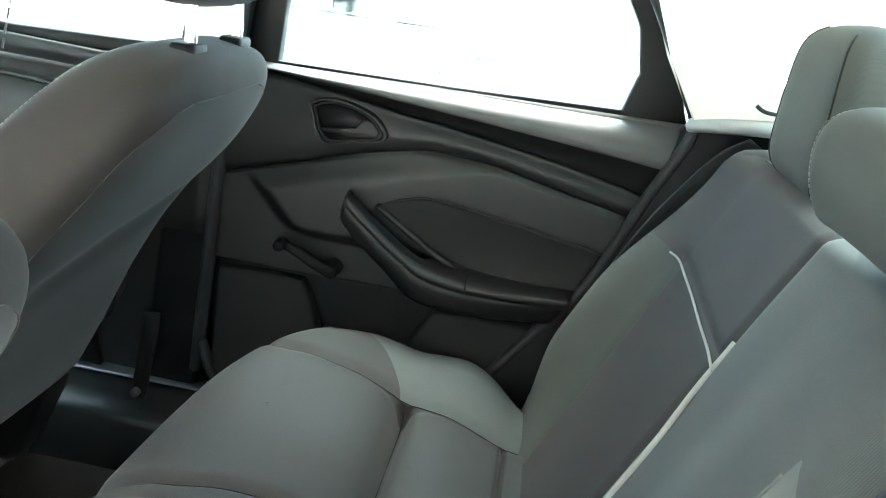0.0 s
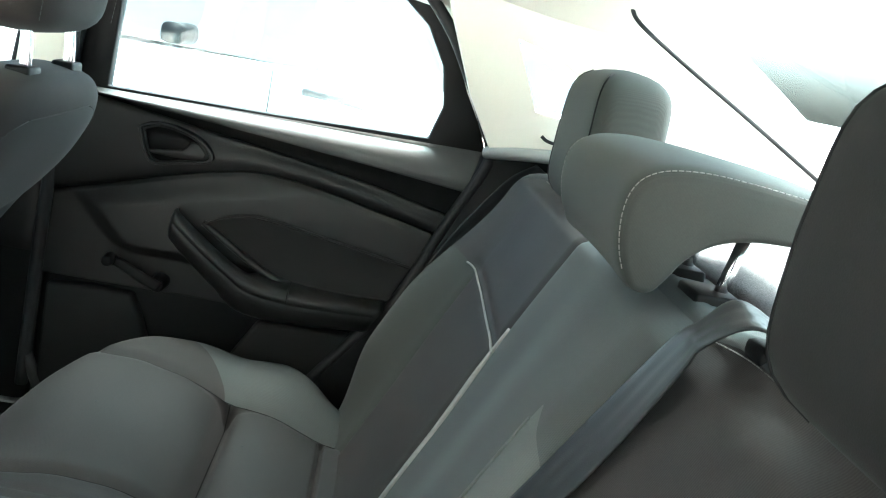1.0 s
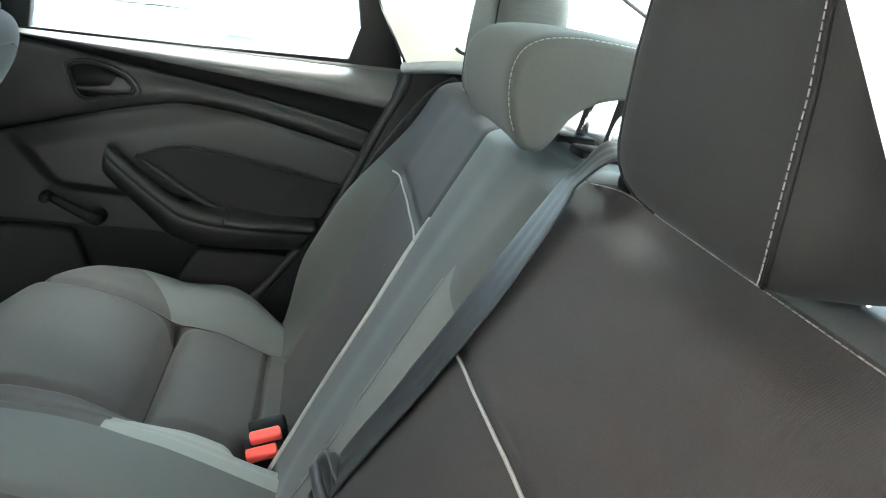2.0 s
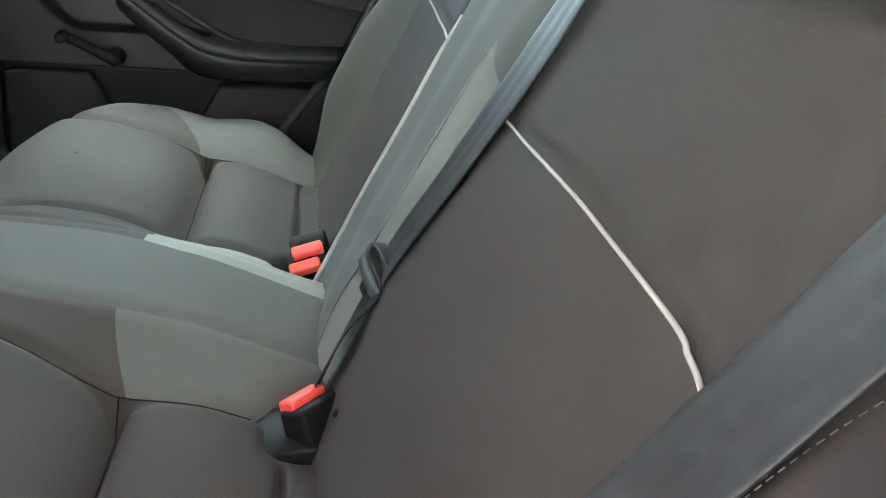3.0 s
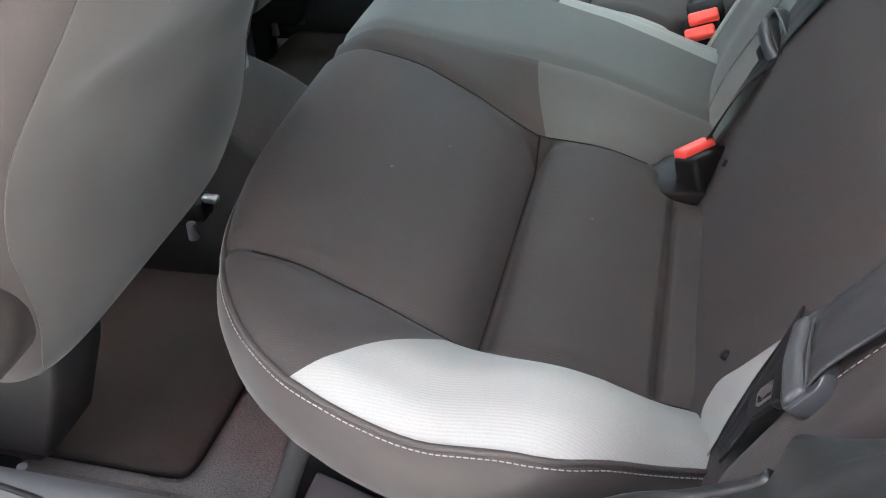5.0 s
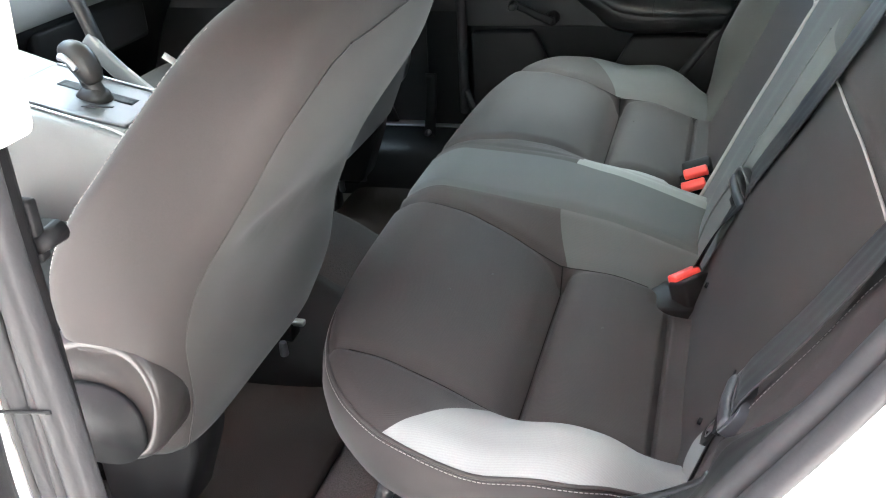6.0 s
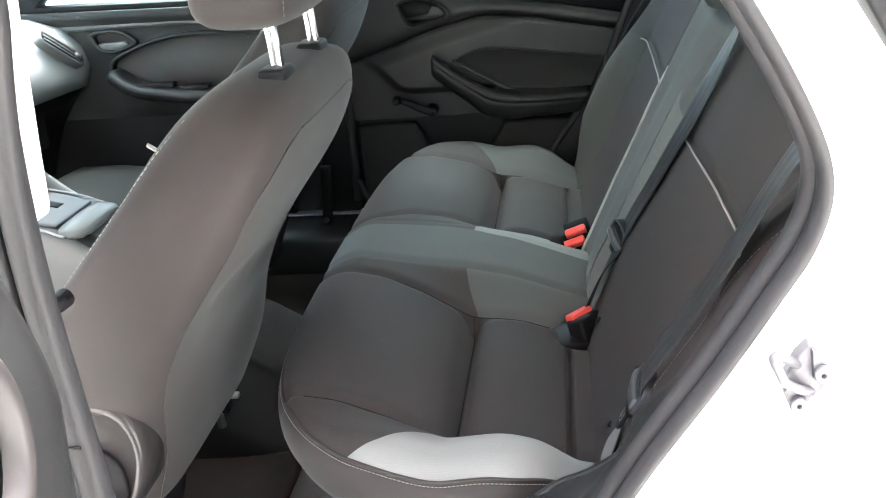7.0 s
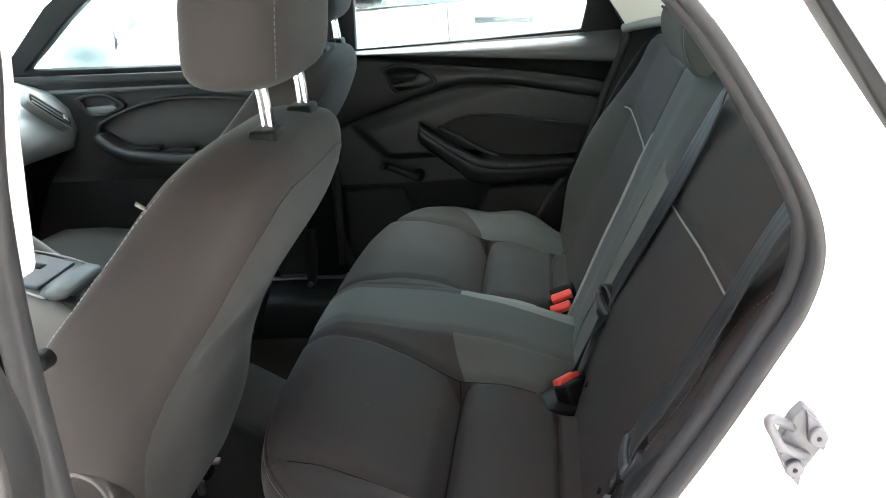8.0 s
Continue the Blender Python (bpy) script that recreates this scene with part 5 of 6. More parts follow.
structure("trim_9", slab([(0.12, 1.03), (0.09, 0.93), (0.03, 0.82), (-0.02, 0.72), (-0.06, 0.63), (-0.14, 0.60), (-0.22, 0.54), (-0.24, 0.40), (0.35, 0.40), (0.35, 1.03)], "y", -0.74, -0.70), M_PLASTIC, "black inner wheel housing", bevel=0.006)

structure("trim_11", band([(0.050, 1.168), (0.064, 1.143), (0.110, 1.073), (0.150, 1.005), (0.40, 1.02), (0.28, 1.15)], [(0.03, 1.18), (0.054, 1.144), (0.102, 1.065), (0.14, 0.99), (0.46, 0.99), (0.30, 1.18)], -0.806, -0.74), M_PLASTIC, "black frame of the near quarter window", bevel=0.003)
structure("window_5", slab([(0.050, 1.168), (0.064, 1.143), (0.110, 1.073), (0.150, 1.005), (0.40, 1.02), (0.28, 1.15)], "y", -0.798, -0.794), M_DARKGLASS, "near quarter window glass", smooth=False)

# door striker: a base plate with two bolted wings and a bent loop
striker = thing("door_striker", "zinc door striker bolted to the white body", "door striker", (0.056, -0.80, 0.862))
part("plate", slab([(0.058, 0.892), (0.066, 0.884), (0.073, 0.872), (0.071, 0.856), (0.062, 0.843), (0.055, 0.835), (0.047, 0.846), (0.041, 0.861), (0.046, 0.874), (0.051, 0.884)], "y", -0.808, -0.796), M_ZINC, striker, bevel=0.0015, smooth=False)
for wing, bolt in (([(0.0585, 0.890), (0.066, 0.883), (0.0725, 0.872), (0.0705, 0.862), (0.0605, 0.868)], (0.0655, 0.8735)), ([(0.0555, 0.836), (0.048, 0.846), (0.0425, 0.860), (0.046, 0.864), (0.0575, 0.850)], (0.0515, 0.851))):
    part("wing", slab(wing, "y", -0.813, -0.8075), M_ZINC, striker, bevel=0.001, smooth=False)
    part("bolt", rod((bolt[0], -0.8175, bolt[1]), (bolt[0], -0.8125, bolt[1]), 0.0058, 18, 0.0062), M_ZINC, striker, "round bolt head", bevel=0.001)
    part("bolt_socket", rod((bolt[0], -0.8182, bolt[1]), (bolt[0], -0.816, bolt[1]), 0.0017, 6), M_PLASTIC, striker, "dark star socket")
part("loop", sweep(spline([(0.051, -0.806, 0.876), (0.044, -0.815, 0.884), (0.036, -0.822, 0.891), (0.0325, -0.823, 0.889), (0.036, -0.823, 0.881), (0.040, -0.823, 0.873), (0.045, -0.820, 0.868), (0.053, -0.813, 0.861), (0.061, -0.806, 0.856)], 40), lambda k: oval(0.0032, 0.0032 + 0.0022 * math.exp(-((k - 0.42) / 0.16) ** 2), 2.2, 10), up=(0, 1, 0)), M_ZINC, striker, "bent steel loop")


# rear door on the near side, standing open
def open_door():
    ob = thing("rear_door", "open dark grey rear door with speaker ring", "car door", (-0.45, -1.1, 0.45))
    D = Matrix.Translation((-0.53, -0.845, 0)) @ pose(0, 0, 0, 0, 0, -80)
    # along x the door runs outwards; y is its inner side
    bm = grid(lambda u, v: Vector((0.022 + 0.62 * u, 0.10 + 0.012 * math.exp(-((v - 0.83) / 0.1) ** 2) - 0.02 * (1 - min(1, u / 0.08)) ** 2 - 0.02 * v ** 5, 0.40 + 0.635 * v - 0.03 * (1 - min(1.0, u / 0.16)) ** 2 * v)), 30, 30, thick=(0, -0.06, 0))
    bm.transform(D)
    part("panel", bm, M_DOOR, ob, "dark grey moulded panel")
    bm = loft([[(0.205 + a * r, y + 0.008, 0.945 + b * r) for a, b in ring(1, 36)] for r, y in ((0.066, 0.10), (0.066, 0.112), (0.060, 0.116), (0.053, 0.112), (0.051, 0.102))], caps=False)
    bm.transform(D)
    part("speaker_ring", bm, M_GLOSS, ob, "dark glossy speaker ring")
    bm = slab([(0.0, 0.30), (0.0, 0.97), (0.62, 0.98), (0.62, 0.30)], "y", -0.02, 0.035)
    bm.transform(D)
    part("skin", bm, M_WHITE, ob, "white painted door shell", bevel=0.012)
    bm = band([(0.05, 1.02), (0.35, 1.02), (0.58, 1.02), (0.55, 1.2), (0.3, 1.23), (0.07, 1.23)], [(0.01, 0.98), (0.35, 0.98), (0.64, 0.98), (0.61, 1.23), (0.3, 1.27), (0.03, 1.27)], 0.02, 0.045)
    bm.transform(D)
    part("window_frame", bm, M_WHITE, ob, "white painted window frame", bevel=0.004)
    bm = sweep(spline([(0.016, 0.062, 1.012), (0.012, 0.064, 1.06), (0.014, 0.062, 1.12), (0.03, 0.058, 1.2), (0.06, 0.055, 1.25)], 24), lambda k: oval(0.013, 0.010, 2.6, 12), up=(0, 1, 0))
    bm.transform(D)
    part("frame_seal", bm, M_RUBBER, ob, "black rubber frame seal")
    return ob


open_door()


# ---- front seats ----
def front_seat(side, dx, label):
    """side -1: driver. dx slides the seat forwards."""
    cy = side * 0.398
    ob = thing("front_seat_unit", label, "car seat", (-0.75 + dx, cy, 0.36), "front seats")
    hollow = lambda z: table(z, (0.40, 0.47, 0.54, 0.62, 0.71, 0.77, 0.81, 0.85, 0.90, 0.95, 1.02), (0.0, -0.016, -0.018, -0.012, -0.027, -0.026, -0.018, -0.003, 0.014, 0.016, 0.008), 0.02)
    back_x = lambda z: -0.356 - 0.43 * (0.98 - z) - 0.45 * max(0.0, 0.56 - z) + hollow(z) + dx
    zs = [0.40, 0.45, 0.54, 0.60, 0.66, 0.72, 0.78, 0.84, 0.90, 0.96, 1.02, 1.04]
    half = [0.185, 0.207, 0.216, 0.219, 0.221, 0.222, 0.223, 0.223, 0.223, 0.223, 0.223, 0.223]
    deep = [0.08, 0.10, 0.115, 0.125, 0.135, 0.146, 0.160, 0.168, 0.160, 0.138, 0.112, 0.10]
    seg = 64
    loops = []
    heights = [0.52 + 0.38 * k / 36 for k in range(37)] + [0.90 + 0.126 * math.sin(k / 20 * math.pi / 2) for k in range(1, 21)]
    for z in heights:
        d0 = table(z, zs, deep, 0.03)
        h = table(z, zs, half, 0.03) * max(0.0, 1 - max(0.0, (z - 0.855) / 0.1712) ** 3.5) ** (1 / 3.5)
        d = d0 * max(0.0, 1 - max(0.0, (z - 0.935) / 0.0912) ** 3.4) ** (1 / 3.4)
        d *= 1 - 0.5 * step(0.545, 0.515, z)
        h *= 1 - 0.22 * max(0.0, (0.58 - z) / 0.06) ** 2
        xc = back_x(z) - d0 / 2 - 0.012 * step(0.55, 0.515, z)
        l = []
        for a, b in oval(d / 2, h, 4.2, seg):
            b *= table(z, (0.40, 0.54, 0.60, 0.66, 0.74, 0.82), (0.66, 0.67, 0.70, 0.78, 0.93, 1.0), 0.03) if b * side > 0 else table(z, (0.50, 0.80, 0.95), (1.07, 1.06, 1.0), 0.03)
            side_wrap = 0.024 * (abs(b) / h) ** 4 * (1 if a < 0 else 0) * step(1.0, 0.87, z)
            sag = -0.006 * math.exp(-(((z - 0.66) / 0.10) ** 2)) * (1 - (b / h) ** 2) if a > 0 else 0
            wrinkle = 0.004 * noise.noise((b * 7, z * 9, side * 3.1)) - 0.009 * math.exp(-((z - 0.79 - 0.22 * side * b) / 0.018) ** 2) * step(0.9, 0.5, abs(b) / h) if a > 0 else 0
            l.append((xc + a - side_wrap + sag + wrinkle, cy + b, z - 0.10 * a * step(0.9, 1.0, z)))
        loops.append(l)
    # loft split into the plain back and the rest
    bmb, bms = bmesh.new(), bmesh.new()
    rows_back = len(loops) - 11

    def at(l, f):
        j = math.floor(f)
        return Vector(l[j % seg]).lerp(Vector(l[(j + 1) % seg]), f - j)

    def edge(i):
        """Where the back panel ends, as a place along the section; the upper corners are round."""
        q = min(1.0, max(0.0, (heights[i] - 0.905) / (heights[rows_back - 1] - 0.905)))
        share = 0.885 - 0.34 * (1 - math.sqrt(1 - q * q))
        return math.asin(share ** 2.1) * seg / (2 * math.pi)

    grid_rows = [[bmb.verts.new(at(l, edge(i) * (q / 12 - 1))) for q in range(25)] for i, l in enumerate(loops[:rows_back])]
    for a, b in zip(grid_rows, grid_rows[1:]):
        for j in range(len(a) - 1):
            bmb.faces.new((a[j], a[j + 1], b[j + 1], b[j]))
    rows = []
    for i, l in enumerate(loops):
        e = edge(min(i, rows_back - 1))
        rows.append([bms.verts.new(at(l, e + (seg - 2 * e) * q / 44)) for q in range(45)])
    for a, b in zip(rows, rows[1:]):
        for j in range(len(a) - 1):
            bms.faces.new((a[j], a[j + 1], b[j + 1], b[j]))
    e = edge(rows_back - 1)
    top = [[bms.verts.new(at(l, e * (q / 12 - 1))) for q in range(25)] for l in loops[rows_back - 1:]]
    for a, b in zip(top, top[1:]):
        for j in range(len(a) - 1):
            bms.faces.new((a[j], a[j + 1], b[j + 1], b[j]))
    bms.faces.new([v for v in rows[-1]] + [v for v in top[-1]][1:-1])
    # Same fabric twice, toned apart by the light each face gets.
    part("back_panel", bmb, M_BACK, ob, "seat back in a lighter copy of the side cloth")
    part("backrest", bms, M_SIDE, ob, "brown-grey cloth seat sides and top")
    for sg in (-1, 1):
        seam = [at(l, sg * edge(i)) + Vector((0.0006, sg * 0.0006, 0)) for i, l in enumerate(loops[:rows_back])]
        part("back_seam", sweep(seam, lambda k: ring(0.0006, 5), up=(0, 1, 0)), M_SKIRT, ob)
        fr = [Vector(l[(22 if sg > 0 else seg - 22)]) for l in loops[4:-6]]
        part("front_stitching", stitches(fr[::4], 0.0040, 0.0016, 0.0005, (-0.0004, sg * 0.0006, 0)), M_STITCH, ob, "white stitching")
    part("top_seam", sweep([at(loops[rows_back - 1], edge(rows_back - 1) * (q / 12 - 1)) + Vector((0.0006, 0, 0.0004)) for q in range(25)], lambda k: ring(0.0006, 5)), M_SKIRT, ob)
    # seat cushion
    secs = []
    for x, w, h, z in ((-0.735, 0.17, 0.05, 0.50), (-0.75, 0.215, 0.075, 0.515), (-0.80, 0.24, 0.085, 0.53), (-0.85, 0.245, 0.088, 0.545), (-0.97, 0.245, 0.085, 0.562), (-1.06, 0.235, 0.075, 0.572), (-1.10, 0.21, 0.055, 0.57), (-1.115, 0.15, 0.03, 0.565)):
        secs.append([(x + dx, cy + a * w, z + c * h + (0.02 * max(0, abs(a) - 0.6) * (1 if c > 0 else 0))) for a, c in oval(1, 1, 3.4, 40)])
    part("seat_cushion", loft(secs), M_HEAD, ob, "charcoal cloth seat cushion")
    part("seat_base", box(-0.94 + dx, cy, 0.42, 0.36, 0.28, 0.17), M_PLASTIC, ob, "black seat base", bevel=0.02)
    for off, up in ((-side * 0.258, 0.028), (side * 0.09, 0.0)):
        part("seat_rail", box(-0.82 + dx, cy + off, 0.425 + up, 0.38, 0.030, 0.028), M_PLASTIC, ob, "black steel seat rail", bevel=0.004)
        if not up:
            part("rail_foot", box(-0.70 + dx, cy + off, 0.375 + up / 2, 0.035, 0.03, 0.10 + up), M_PLASTIC, ob, "black rail foot", bevel=0.004)
        part("rail_end", box(-0.624 + dx, cy + off, 0.438 + up, 0.020, 0.012, 0.009), M_STEEL, ob, "bright rail end", bevel=0.003)
        for bx, by in ((-0.638, 0.030), (-0.665, -0.026)):
            part("bolt", rod((bx + dx, cy + off + side * by, 0.40 + up), (bx + dx, cy + off + side * by, 0.422 + up), 0.0065, 12, 0.0055), M_ZINC, ob, "dull bolt", bevel=0.001)
    # Added black slab filling the shaded gap below the recliner cover.
    part("side_gap_fill", slab([(-0.70 + dx, 0.43), (-0.70 + dx, 0.60), (-0.60 + dx, 0.66), (-0.545 + dx, 0.64), (-0.575 + dx, 0.52), (-0.61 + dx, 0.43)], "y", *sorted((cy + side * 0.04, cy + side * 0.115))), M_PLASTIC, ob, "black slab for the dark gap under the recliner cover", bevel=0.008)
    # recliner cover on the outer side
    out = cy + side * 0.172
    prof = [(-0.58, 0.52), (-0.52, 0.54), (-0.494, 0.60), (-0.488, 0.66), (-0.505, 0.71), (-0.54, 0.73), (-0.59, 0.73), (-0.64, 0.70), (-0.66, 0.63), (-0.65, 0.54)]
    ctr = Vector((-0.604, 0, 0.652))
    lps = []
    for y, k in ((-0.058, 1.0), (0.012, 1.0), (0.024, 0.95), (0.028, 0.86), (0.022, 0.80)):
        lps.append([(ctr.x + (p.x - ctr.x) * k * 0.80 + dx, out + side * y, ctr.z + (p.z - ctr.z) * k * 0.70) for p in spline([(q[0] - 0.026, 0, q[1] + 0.034) for q in prof + prof[:1]], 40)[:-1]])
    part("recliner_cover", loft(lps), M_GLOSS, ob, "glossy dark plastic recliner cover")
    # Raised black disc stands for the shadow inside the cover.
    part("recess_shade", slab([(ctr.x - 0.010 + a * 0.054 + dx, ctr.z - 0.02 + b * 0.046) for a, b in oval(1, 1, 2.4, 24)], "y", *sorted((out + side * 0.018, out + side * 0.0295))), M_PLASTIC, ob)
    if side < 0:
        part("side_tag", box(0, 0, 0, 0.014, 0.011, 0.0016, pose(-0.468, -0.572, 0.981, 0, 40, 20)), M_PALE_LIT, ob, "small white cloth tag")
    return ob


def front_headrest(side, dx):
    cy = side * 0.405
    ob = thing("front_headrest", "brown-grey cloth headrest on two chrome posts", "headrest", (-0.37 + dx, cy, 1.01), "front headrests")
    pillow(-0.385 + dx, cy, 1.150, 0.112, 0.270, 0.172, 6, M_SIDE, ob)
    for sg in (-1, 1):
        part("stitching", stitches([(-0.340 + dx, cy + sg * 0.128, 1.085), (-0.335 + dx, cy + sg * 0.130, 1.13), (-0.330 + dx, cy + sg * 0.126, 1.18), (-0.327 + dx, cy + sg * 0.110, 1.215)], 0.004, 0.0015, 0.0005), M_MID, ob, "grey stitching")
        y = cy + 0.008 + sg * 0.0725
        part("post", sweep(spline([(-0.372 + dx, y, 1.0), (-0.373 + dx, y, 1.05), (-0.377 + dx, y, 1.085), (-0.38 + dx, y, 1.11)], 14), lambda k: oval(0.0068, 0.0046, 2.6, 12), up=(0, 1, 0)), M_CHROME, ob, "chrome post")
        part("bezel", loft([[(-0.374 + dx + a * r, y - 0.002 + b * r * 1.5, z) for a, b in oval(0.0145, 0.0145, 6, 24)] for r, z in ((1, 1.005), (1, 1.0265), (0.92, 1.030), (0.6, 1.0305))]), M_PLASTIC, ob, "black plastic bezel", bevel=0.002)
    return ob


front_seat(-1, 0.0, "charcoal cloth driver seat seen from behind with chrome headrest posts")
front_headrest(-1, 0.0)
front_seat(1, -0.13, "charcoal cloth passenger seat slid further forwards")
front_headrest(1, -0.13)

# front belt buckle end on the driver's outer side
fb = thing("belt_anchor", "black belt anchor bolt on the middle pillar", "seat belt", (-0.50, -0.69, 0.86))
part("bolt", rod((-0.535, -0.69, 0.875), (-0.535, -0.662, 0.875), 0.007, 14, 0.009), M_PLASTIC, fb)
part("bracket", box(-0.548, -0.684, 0.885, 0.03, 0.012, 0.05), M_PLASTIC, fb, bevel=0.003)

far_anchor = thing("belt_anchor", "black belt anchor with a bright bolt on the far sill", "seat belt", (-0.645, 0.63, 0.466))
part("strap", sweep(spline([(-0.652, 0.63, 0.462), (-0.646, 0.628, 0.51), (-0.640, 0.628, 0.56), (-0.640, 0.632, 0.60)], 12), lambda k: oval(0.012, 0.006, 3, 12), up=(0, 1, 0)), M_PLASTIC, far_anchor)
part("bolt", rod((-0.652, 0.63, 0.474), (-0.652, 0.612, 0.474), 0.007, 14, 0.006), M_ZINC, far_anchor, "dull bolt")

# ---- console and dashboard ----
console = thing("center_console", "dark plastic centre console with silver gear plate", "console", (-0.9, 0, 0.4))
deck_z = lambda x: table(x, (-1.30, -1.20, -1.08, -0.97, -0.885, -0.86, -0.80, -0.66), (0.83, 0.80, 0.770, 0.742, 0.722, 0.700, 0.662, 0.62), 0.006)
secs = []
for x, w in ((-0.66, 0.085), (-0.72, 0.088), (-0.80, 0.09), (-0.84, 0.092), (-0.87, 0.094), (-0.90, 0.096), (-0.97, 0.10), (-1.08, 0.105), (-1.20, 0.12), (-1.30, 0.14)):
    z = deck_z(x)
    secs.append([(x, -w, 0.34), (x, -w, z - 0.03), (x, -w + 0.012, z - 0.006), (x, -w + 0.022, z - 0.001), (x, 0, z), (x, w - 0.022, z - 0.001), (x, w - 0.012, z - 0.006), (x, w, z - 0.03), (x, w, 0.34)])
part("body", loft(secs), M_SATIN, console, "dark grey plastic body", bevel=0.004)
part("gear_plate", grid(lambda u, v: Vector((-1.10 + 0.205 * u, 0.070 * (2 * v - 1) * (1 - 0.12 * u ** 3), deck_z(-1.10 + 0.205 * u) + 0.0045)), 24, 12, thick=(0, 0, -0.006)), M_PLATE, console, "silver gear selector plate", bevel=0.0015)
part("gear_slot", grid(lambda u, v: Vector((-1.05 + 0.125 * u, 0.016 + 0.011 * (2 * v - 1), deck_z(-1.05 + 0.125 * u) + 0.0055)), 12, 4, thick=(0, 0, -0.004)), M_PLASTIC, console)
part("gear_gaiter", loft([[(-0.985 + a * r, b * r * 0.8, z) for a, b in oval(0.026, 0.026, 2.4, 24)] for r, z in ((1.15, 0.742), (1.0, 0.756), (0.72, 0.764), (0.5, 0.768))]), M_GLOSS, console, "glossy black lever collar")
part("shift_marks", box(-0.975, -0.040, deck_z(-0.975) + 0.0052, 0.10, 0.005, 0.001, None), M_PLASTIC, console, "dark strip of selector marks")
part("end_pad", loft([[(x, a * w, deck_z(-0.885) - 0.006 + b * h) for a, b in oval(1, 1, 3, 28)] for x, w, h in ((-0.898, 0.058, 0.004), (-0.892, 0.068, 0.011), (-0.872, 0.072, 0.015), (-0.855, 0.068, 0.011), (-0.845, 0.056, 0.004))]), M_SATIN, console, "satin grey rounded pad")
for sg in (-1, 1):
    part("deck_edge", tube([(x, sg * 0.079, deck_z(x) + 0.002) for x in (-1.10, -1.04, -0.98, -0.92, -0.875)], 0.0022, 24), M_SILVER, console, "bright edge strip")
rail = [(-1.05, 0.101, 0.812), (-1.03, 0.098, 0.792), (-0.985, 0.092, 0.752), (-0.94, 0.088, 0.718), (-0.90, 0.084, 0.700)]
flank = part("side_trim", sweep(spline(rail, 24), lambda k: oval(0.008, 0.016, 2.6, 12)), M_SATIN, console, "grey trim rail")
part("rail_edge", tube([Vector(p) + Vector((0.006, 0, 0.013)) for p in rail[2:]], 0.0032, 24), M_SILVER, flank, "bright edge strip")
part("stack_edge", sweep(spline([(-1.15, 0.112, 1.02), (-1.10, 0.111, 0.955), (-1.065, 0.11, 0.887), (-1.040, 0.108, 0.815), (-1.030, 0.105, 0.780)], 20), lambda k: oval(0.010, 0.013, 2.6, 12), up=(0, 1, 0)), M_GLOSS, console, "dark edge of the centre stack")
boot = part("lever", sweep(spline([(-0.972, 0, 0.735), (-0.976, 0, 0.752), (-0.986, 0, 0.775), (-0.996, 0, 0.80)], 16), lambda k: oval(0.017 - 0.003 * k, 0.015 - 0.003 * k, 2, 14), up=(0, 1, 0)), M_GLOSS, console, "black gear lever")
knob_path = spline([(-0.977, 0, 0.772), (-0.983, 0, 0.790), (-0.993, 0, 0.808), (-1.006, 0, 0.818), (-1.022, 0, 0.818)], 22)
part("knob", sweep(knob_path, lambda k: oval(0.021 * math.sin(0.40 + 2.35 * k) ** 0.6 + 0.002, 0.018 * math.sin(0.40 + 2.35 * k) ** 0.6 + 0.002, 2.2, 18), up=(0, 1, 0)), M_GLOSS, boot, "black gear knob")
part("knob_trim", sweep([p + Vector((-0.002, -0.0165, -0.002)) for p in knob_path[8:20]], lambda k: oval(0.006, 0.009, 2, 10), up=(0, 1, 0)), M_SILVER, boot, "silver knob trim")
part("cup_holder", rod((-0.79, 0.0, 0.652), (-0.79, 0.0, 0.664), 0.038, 28), M_PLASTIC, console, "black cup holder ring", bevel=0.003)
part("power_socket", rod((-0.84, 0.045, 0.67), (-0.84, 0.045, 0.682), 0.014, 20), M_PLASTIC, console, "black round socket cover", bevel=0.002)
part("handbrake", sweep(spline([(-0.74, -0.05, 0.66), (-0.80, -0.05, 0.675), (-0.88, -0.05, 0.70)], 12), lambda k: oval(0.014, 0.016, 2.2, 12)), M_PLASTIC, console, "black handbrake grip")

dash = thing("dashboard", "grey plastic dashboard with air vents", "dashboard", (-1.4, 0, 0.6))
upper, lower = [], []
for y in np.linspace(-0.70, 0.70, 25):
    bow = 0.05 * (abs(y) / 0.70) ** 3
    upper.append([(p[0] + bow, y, p[1]) for p in ((-1.60, 0.955), (-1.45, 0.968), (-1.33, 0.962), (-1.262, 0.935), (-1.225, 0.895), (-1.212, 0.850), (-1.228, 0.805), (-1.60, 0.80))])
    lower.append([(p[0] + bow, y, p[1]) for p in ((-1.60, 0.798), (-1.245, 0.798), (-1.27, 0.77), (-1.31, 0.72), (-1.36, 0.60), (-1.42, 0.50), (-1.60, 0.45))])
part("pad", loft(upper), M_DASH, dash, "grey grained dashboard pad")
part("lower_panel", loft(lower), M_PLASTIC, dash, "black lower dashboard panel")


